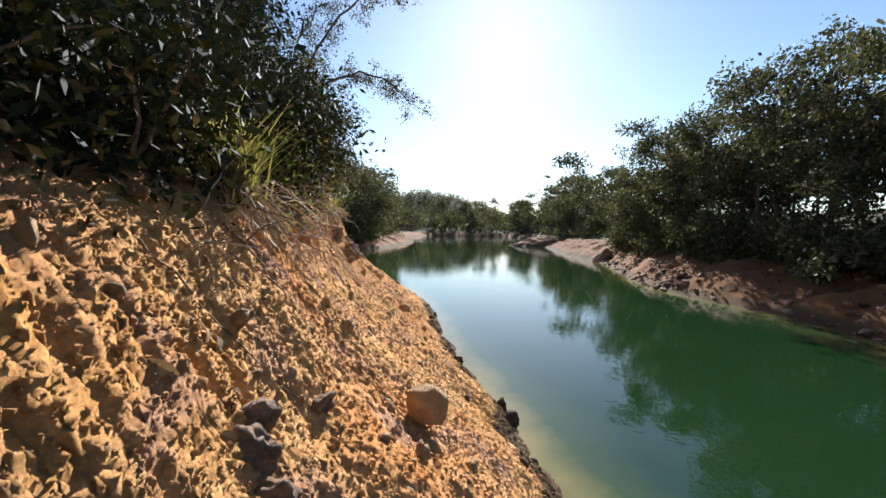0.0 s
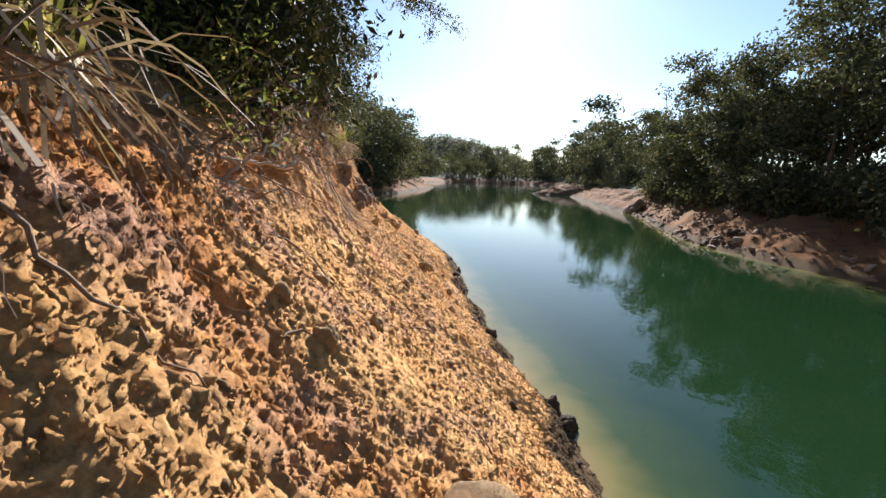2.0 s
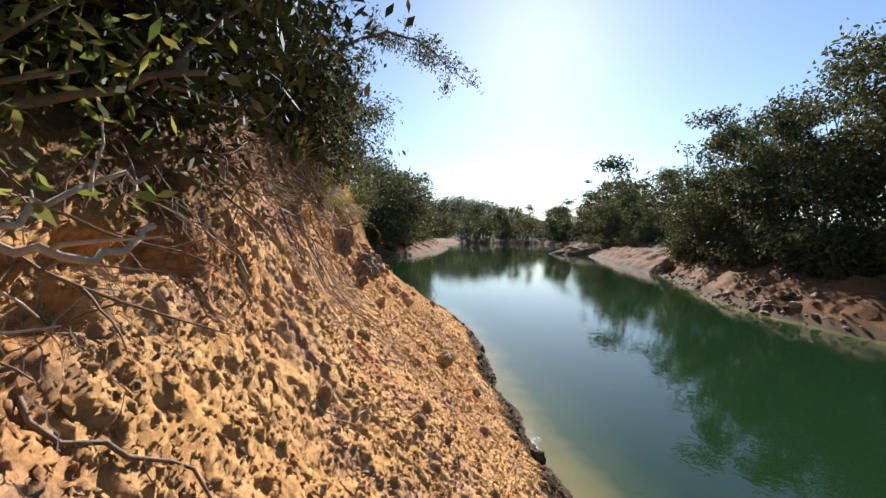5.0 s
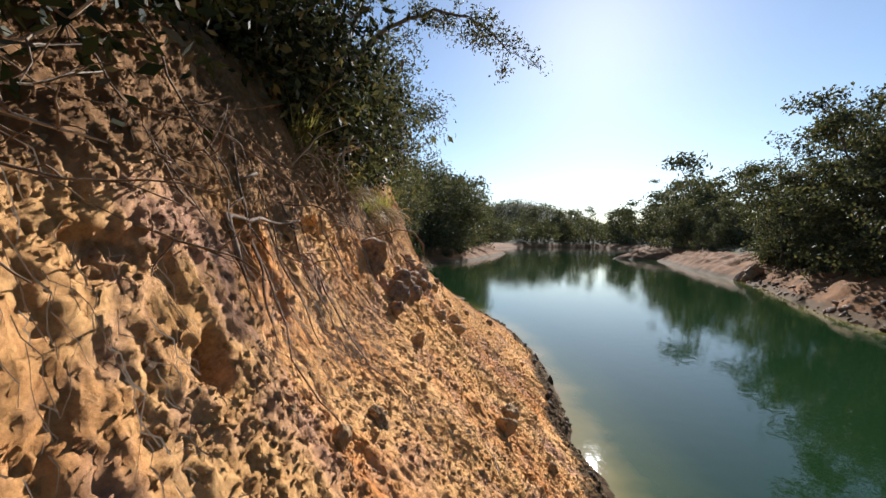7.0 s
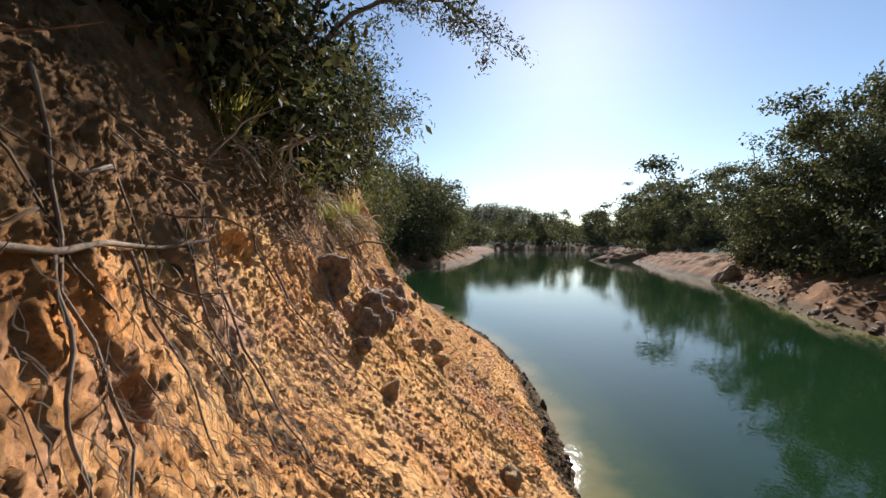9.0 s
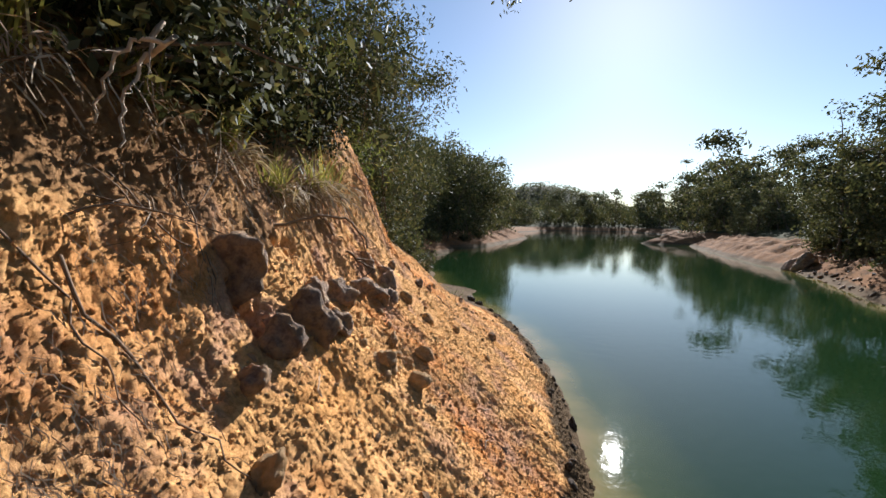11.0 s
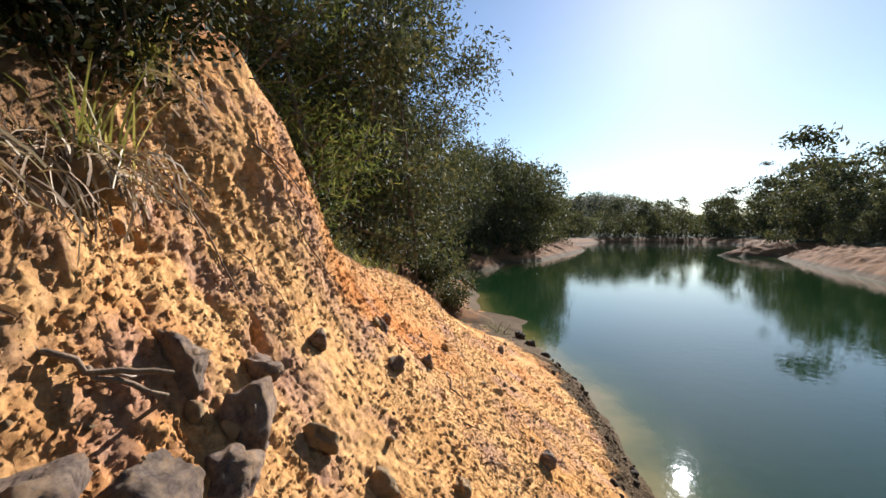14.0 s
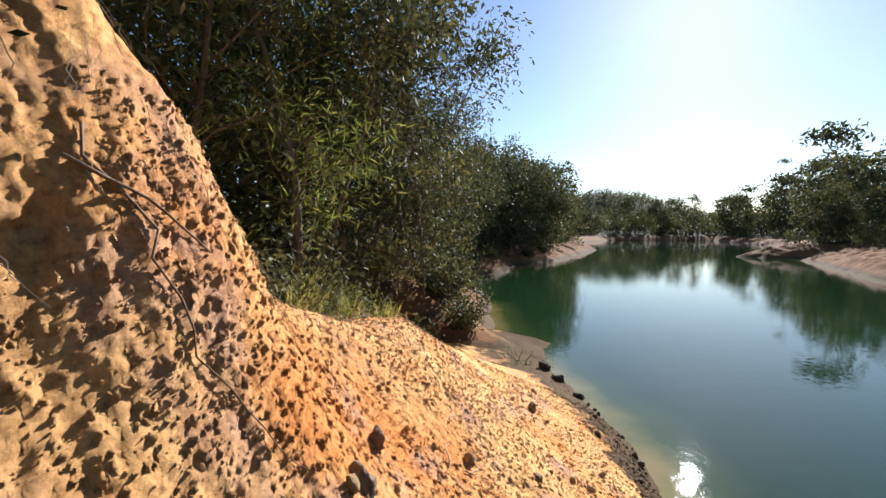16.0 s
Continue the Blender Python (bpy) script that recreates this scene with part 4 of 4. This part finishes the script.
root_run(47, [(12.5, 3.5), (12.75, 3.0), (12.8, 2.6)], 0.008, 0.004, "thin root trailing down the spur")
root_run(48, [(13.3, 3.62), (13.55, 3.5), (13.8, 3.3)], 0.008, 0.004, "thin root trailing down the spur")


def dead_twig(seed, y, z, length, way):
    """A bare twig caught on the face, with side twigs."""
    r = np.random.default_rng(seed)
    p, n_ = bank_at(y, z)
    root = tagged(new("dead_twig"), "bare grey brown twig caught in the bank's face", "twig", "dead twigs on the upper bank")
    root.matrix_basis = Matrix.Translation(p)
    main = wander(r, -Vector(way).normalized() * 0.06, Vector(way) + n_ * 0.25, length, 8, 0.16, 0.03)
    r0 = r.uniform(0.004, 0.009)
    put("stem", mesh_from("stem", *tube(main, taper(r0, 0.002, 9), 5), True), DEAD_WOOD if seed % 3 == 0 else ROOT, root)
    for k in range(4):
        a = main[2 + k]
        tw = wander(r, a, Vector(way) + Vector(r.normal(0, 0.9, 3)), length * r.uniform(0.25, 0.5), 5, 0.2, 0.04)
        put("twig", mesh_from("twig", *tube(tw, taper(r0 * 0.6, 0.0015, 6), 4), True), ROOT, root)


twig_rng = np.random.default_rng(77)
for k in range(58):
    y0 = twig_rng.choice([5.5, 6.0, 6.6, 7.2, 3.2, 4.0, 4.7, 8.6, 9.4, 2.2]) + twig_rng.normal(0, 0.25)
    dead_twig(1300 + k, y0, twig_rng.uniform(2.75, 3.5) if y0 > 5 else twig_rng.uniform(2.55, 2.95), twig_rng.uniform(0.3, 0.8), (twig_rng.normal(0.15, 0.3), twig_rng.normal(0.1, 0.8), twig_rng.normal(-0.15, 0.45)))

# ---------------------------------------------------------------- rocks and stones
blocks = [rock_mesh(700 + k, "rock", (1, 0.85, 0.8), 4, 0.55, 0.4) for k in range(5)]
pebbles = [rock_mesh(720 + k, "stone", (1, 0.85, 0.65), 2, 0.4) for k in range(6)]
for me in blocks:
    me.materials.append(DARK_ROCK)
for me in pebbles:
    me.materials.append(STONE)


def stone_at(name, me, y, d, r, label, group, sink=0.35, mat=None):
    p, n_ = on_bank(y, d)
    ob = new(name, me)
    tagged(ob, label, "rock", group)
    if mat:
        ob.material_slots[0].link = "OBJECT"
        ob.material_slots[0].material = mat
    p = p + n_ * r * (0.55 - sink)
    ob.matrix_basis = Matrix.Translation(p) @ Euler(tuple(rng.uniform(0, 6.28, 3))).to_matrix().to_4x4() @ Matrix.Diagonal((r, r, r, 1))
    return ob


BIG = [(2.91, 0.76, .17, STONE), (2.3, 0.8, .10, STONE), (1.3, .36, .17, None), (1.42, .3, .14, None), (1.2, .45, .13, None), (1.05, .5, .14, None), (9.68, -1.74, .3, None), (10.05, -1.52, .24, None), (11.0, -1.72, .17, None), (10.42, -1.7, .17, None),
       (10.35, -1.5, .17, None), (10.9, -1.75, .14, None), (10.78, -.96, .13, STONE), (10.6, -1.2, .16, STONE), (11.1, -1.1, .1, STONE), (11.54, -1.1, .12, STONE), (11.3, -1.3, .1, STONE), (11.9, -1.75, .18, None), (12.15, -1.7, .15, None), (12.4, -1.85, .2, None),
       (12.2, -2.05, .2, None), (12.7, -1.72, .14, STONE), (12.6, -2.0, .16, None), (12.06, -2.47, .17, STONE), (11.6, -1.8, .18, None), (13.2, -2.17, .13, None), (13.97, -2.06, .11, None), (14.72, -2.1, .11, None), (14.9, -1.06, .13, None), (15.52, -1.65, .08, STONE),
       (14.78, -2.58, .12, None), (14.3, -2.4, .13, None), (13.5, -1.3, .12, STONE), (13.0, -1.5, .15, STONE), (18.77, -2.5, .14, None), (16.3, -1.9, .08, None), (8.88, -.88, .17, STONE), (8.75, -.07, .16, STONE), (9.35, -.12, .17, STONE), (6.55, -.5, .1, STONE), (6.3, .07, .09, STONE),
       (7.1, -.5, .12, STONE), (4.3, .2, .1, STONE), (4.05, -.1, .09, STONE), (3.3, .1, .1, STONE), (2.0, .35, .11, None), (1.8, .05, .1, STONE), (9.05, .35, .1, STONE), (9.6, -1.4, .2, None), (9.2, -1.25, .15, None)]
boulder_mesh = rock_mesh(790, "boulder", (1, 0.95, 0.88), 4, 0.22, 0.72)
boulder_mesh.materials.append(STONE)
for k, (y, x, r, mat) in enumerate(BIG):
    r = r if k == 0 or 9.5 < y < 12.5 else r * 0.8
    stone_at("boulder" if k == 0 else "rock", boulder_mesh if k == 0 else blocks[k % 5], y, float(shore_x(y)) - x, r, "rounded ochre stone set in the earth" if mat else "dark weathered rock jutting from the earth", "rocks of the bank", -0.25 if k == 0 else 0.3 if r < .15 else 0.45, mat)
for k in range(190):
    y, d = rng.uniform(0.8, 20), abs(rng.normal(1.5, 0.75)) + 0.15
    stone_at("stone", pebbles[k % 6], y, min(d, 3.0), 0.018 + 0.055 * rng.random() ** 2.2, "loose ochre stone on the bank", "loose stones on the bank", 0.3)
for k in range(120):
    y, d = 2.5 + 20.5 * rng.random(), 0.0 + abs(rng.normal(0.0, 0.22))
    stone_at("stone", pebbles[k % 6], y, d, 0.02 + 0.06 * rng.random() ** 2.5, "dark wet stone at the water's edge", "wet stones at the water's edge", 0.35, WET_ROCK)
for y, d, r in [(6.15, 0.02, .15), (6.35, 0.1, .13), (5.95, 0.12, .12), (8.3, .22, .12), (13.8, 0.02, .12), (22.6, .15, .2), (21.8, .1, .14), (23.3, .2, .22)]:
    stone_at("rock", blocks[int(y * 7) % 5], y, d, r, "dark wet rock at the water's edge", "wet stones at the water's edge", 0.4, WET_ROCK)


def opposite_rock(x, y, r, mat):
    ob = new("rock", pebbles[int(rng.integers(6))] if r < 0.5 else blocks[int(rng.integers(5))])
    tagged(ob, "angular rock on the opposite shore", "rock", "rocks of the opposite shore")
    ob.material_slots[0].link = "OBJECT"
    ob.material_slots[0].material = mat or DARK_ROCK
    ob.matrix_basis = pose(x, y, at_ground(x, y) + r * 0.2, *rng.uniform(-40, 40, 2), rng.uniform(0, 360)) @ Matrix.Diagonal((r, r * 0.9, r * 0.55, 1))


for k in range(230):
    y = 8 + 36 * rng.random() ** 1.5
    edge = float(np.interp(y, [5, 11, 14.5, 18, 22, 26, 31, 40, 47], [12, 12.2, 12.4, 11.7, 11, 11.2, 12.4, 14.1, 14.4]))
    opposite_rock(edge + abs(rng.normal(0.5, 0.8)), y, 0.09 + 0.2 * rng.random() ** 2, WET_ROCK if k % 4 == 0 else None)
opposite_rock(14.9, 41.5, 1.1, None)
opposite_rock(14.6, 43, 0.7, None)


def gravel():
    r = np.random.default_rng(31)
    base_v = np.array([(1, 0, 0), (-1, 0, 0), (0, 1, 0), (0, -1, 0), (0, 0, 0.8), (0, 0, -0.8)], float)
    base_f = np.array([(0, 2, 4), (2, 1, 4), (1, 3, 4), (3, 0, 4), (2, 0, 5), (1, 2, 5), (3, 1, 5), (0, 3, 5)])
    n = 9000
    ii = r.integers(60, len(by) - 60, n)
    dd = np.clip(np.abs(r.normal(1.3, 0.8, n)), 0.05, 3.2)
    jj = np.array([np.searchsorted(BD[i], d) for i, d in zip(ii, dd)])
    at = np.stack([BX[ii, jj], BY[ii, jj], BZ[ii, jj]], 1)
    s = 0.006 + 0.016 * r.random(n) ** 2
    turn = np.linalg.qr(r.normal(0, 1, (n, 3, 3)))[0]
    v = np.einsum("nij,kj->nki", turn, base_v) * s[:, None, None] * r.uniform(0.6, 1.3, (n, 1, 3)) + at[:, None, :]
    f = base_f[None] + 6 * np.arange(n)[:, None, None]
    put("gravel", mesh_from("gravel", v.reshape(-1, 3), f.reshape(-1, 3)), STONE, label="loose gravel and crumbs of earth on the bank", category="gravel", kind="stuff")


gravel()


def crumbs():
    """Crumbs of dry earth that stand proud of the face, drawn out down the slope."""
    r = np.random.default_rng(32)
    base_v = np.array([(1, 0, -0.3), (-1, 0, -0.3), (0, 1, -0.3), (0, -1, -0.3), (0, 0, 1)], float)
    base_f = np.array([(0, 2, 4), (2, 1, 4), (1, 3, 4), (3, 0, 4)])
    n = 140000
    yy = 0.3 + 21.0 * r.random(n) ** 1.25
    ss = 0.1 + 5.3 * r.random(n)
    keep = fbm(yy * 1.6, ss * 1.6, 3, 44) + 0.3 * r.random(n) > -0.1
    yy, ss = yy[keep], ss[keep]
    n = len(yy)
    ii, jj = np.searchsorted(by, yy), np.searchsorted(slope_len, ss)
    at = np.stack([BX[ii, jj], BY[ii, jj], BZ[ii, jj]], 1)
    down = np.stack([slope_x[ii, jj] / slope_step[ii, jj], np.zeros(n), slope_z[ii, jj] / slope_step[ii, jj]], 1)
    out = np.stack([out_x[ii, jj], np.zeros(n), out_z[ii, jj]], 1)
    side = np.cross(down, out)
    size = 0.004 + 0.016 * r.random(n) ** 3.5
    axes = np.stack([down * r.uniform(0.8, 2.2, (n, 1)), side, out * r.uniform(0.6, 1.2, (n, 1))], 1) + r.normal(0, 0.25, (n, 3, 3))
    v = np.einsum("kj,njc->nkc", base_v, axes) * size[:, None, None] + (at + out * size[:, None] * 0.25)[:, None, :]
    f = base_f[None] + 5 * np.arange(n)[:, None, None]
    me = mesh_from("earth_crumbs", v.reshape(-1, 3), f.reshape(-1, 3))
    me.attributes.new("humus", "FLOAT", "POINT").data.foreach_set("value", np.repeat(HUMUS[ii, jj], 5).astype(np.float32))
    put("earth_crumbs", me, EARTH, label="crumbs of dry ochre earth on the bank's face", category="earth", kind="stuff")


crumbs()

sprig = shrub_thing(390, "sprig", 0.4, 0.55, 0.05, 420, "small dry sprig growing at the spur's tip", LEAF_OLIVE, 0.3, 10)
p_, n_ = on_bank(23.4, 0.9)
stand(sprig, p_.x, p_.y, p_.z, 0, 1)


# ---------------------------------------------------------------- litter on the bank
def dead_leaf_mesh():
    bm = bmesh.new()
    rows = []
    for i in range(5):
        u = i / 4
        w = 0.018 * math.sin(math.pi * (0.08 + 0.86 * u)) ** 0.8
        z = 0.014 * math.sin(math.pi * u)
        rows.append([bm.verts.new((0.085 * (u - 0.5), -w, z + 0.006)), bm.verts.new((0.085 * (u - 0.5), 0, z)), bm.verts.new((0.085 * (u - 0.5), w, z + 0.008))])
    for a, b in zip(rows, rows[1:]):
        for k in range(2):
            bm.faces.new((a[k], a[k + 1], b[k + 1], b[k]))
    bmesh.ops.solidify(bm, geom=bm.faces[:], thickness=0.0012)
    me = bpy.data.meshes.new("dead_leaf")
    bm.to_mesh(me)
    bm.free()
    me.materials.append(STRAW)
    return me


leaf_mesh = dead_leaf_mesh()
for k in range(46):
    y = 0.9 + 13 * rng.random() if k > 12 else rng.normal(1.35, 0.25)
    p, n_ = on_bank(y, rng.uniform(0.9, 2.9) if k > 12 else rng.normal(2.25, 0.15))
    ob = tagged(new("dead_leaf", leaf_mesh), "curled dry leaf fallen on the earth", "leaf", "dead leaves on the bank")
    turn = n_.to_track_quat("Z", "Y").to_matrix().to_4x4()
    s_ = rng.uniform(0.6, 1.3)
    ob.matrix_basis = Matrix.Translation(p + n_ * 0.012) @ turn @ pose(0, 0, 0, rng.normal(0, 14), rng.normal(0, 14), rng.uniform(0, 360)) @ Matrix.Diagonal((s_, s_, s_, 1))
for k in range(26):
    r_ = np.random.default_rng(900 + k)
    y, d = r_.uniform(1.2, 16), r_.uniform(1.0, 2.8)
    pts, turn = [], r_.uniform(-0.9, 0.9)
    for i in range(6):
        p, n_ = on_bank(y, d)
        pts.append(p + n_ * (0.012 + 0.012 * r_.random()))
        y, d = y + 0.055 * math.cos(turn), d + 0.05 * math.sin(turn)
        turn += r_.normal(0, 0.3)
    put("twig", mesh_from("fallen_twig", *tube(pts, taper(0.0055, 0.002, 6), 5), True), DEAD_WOOD if k % 3 else ROOT, None, "dry twig lying on the bank", "twig", "twigs on the bank")
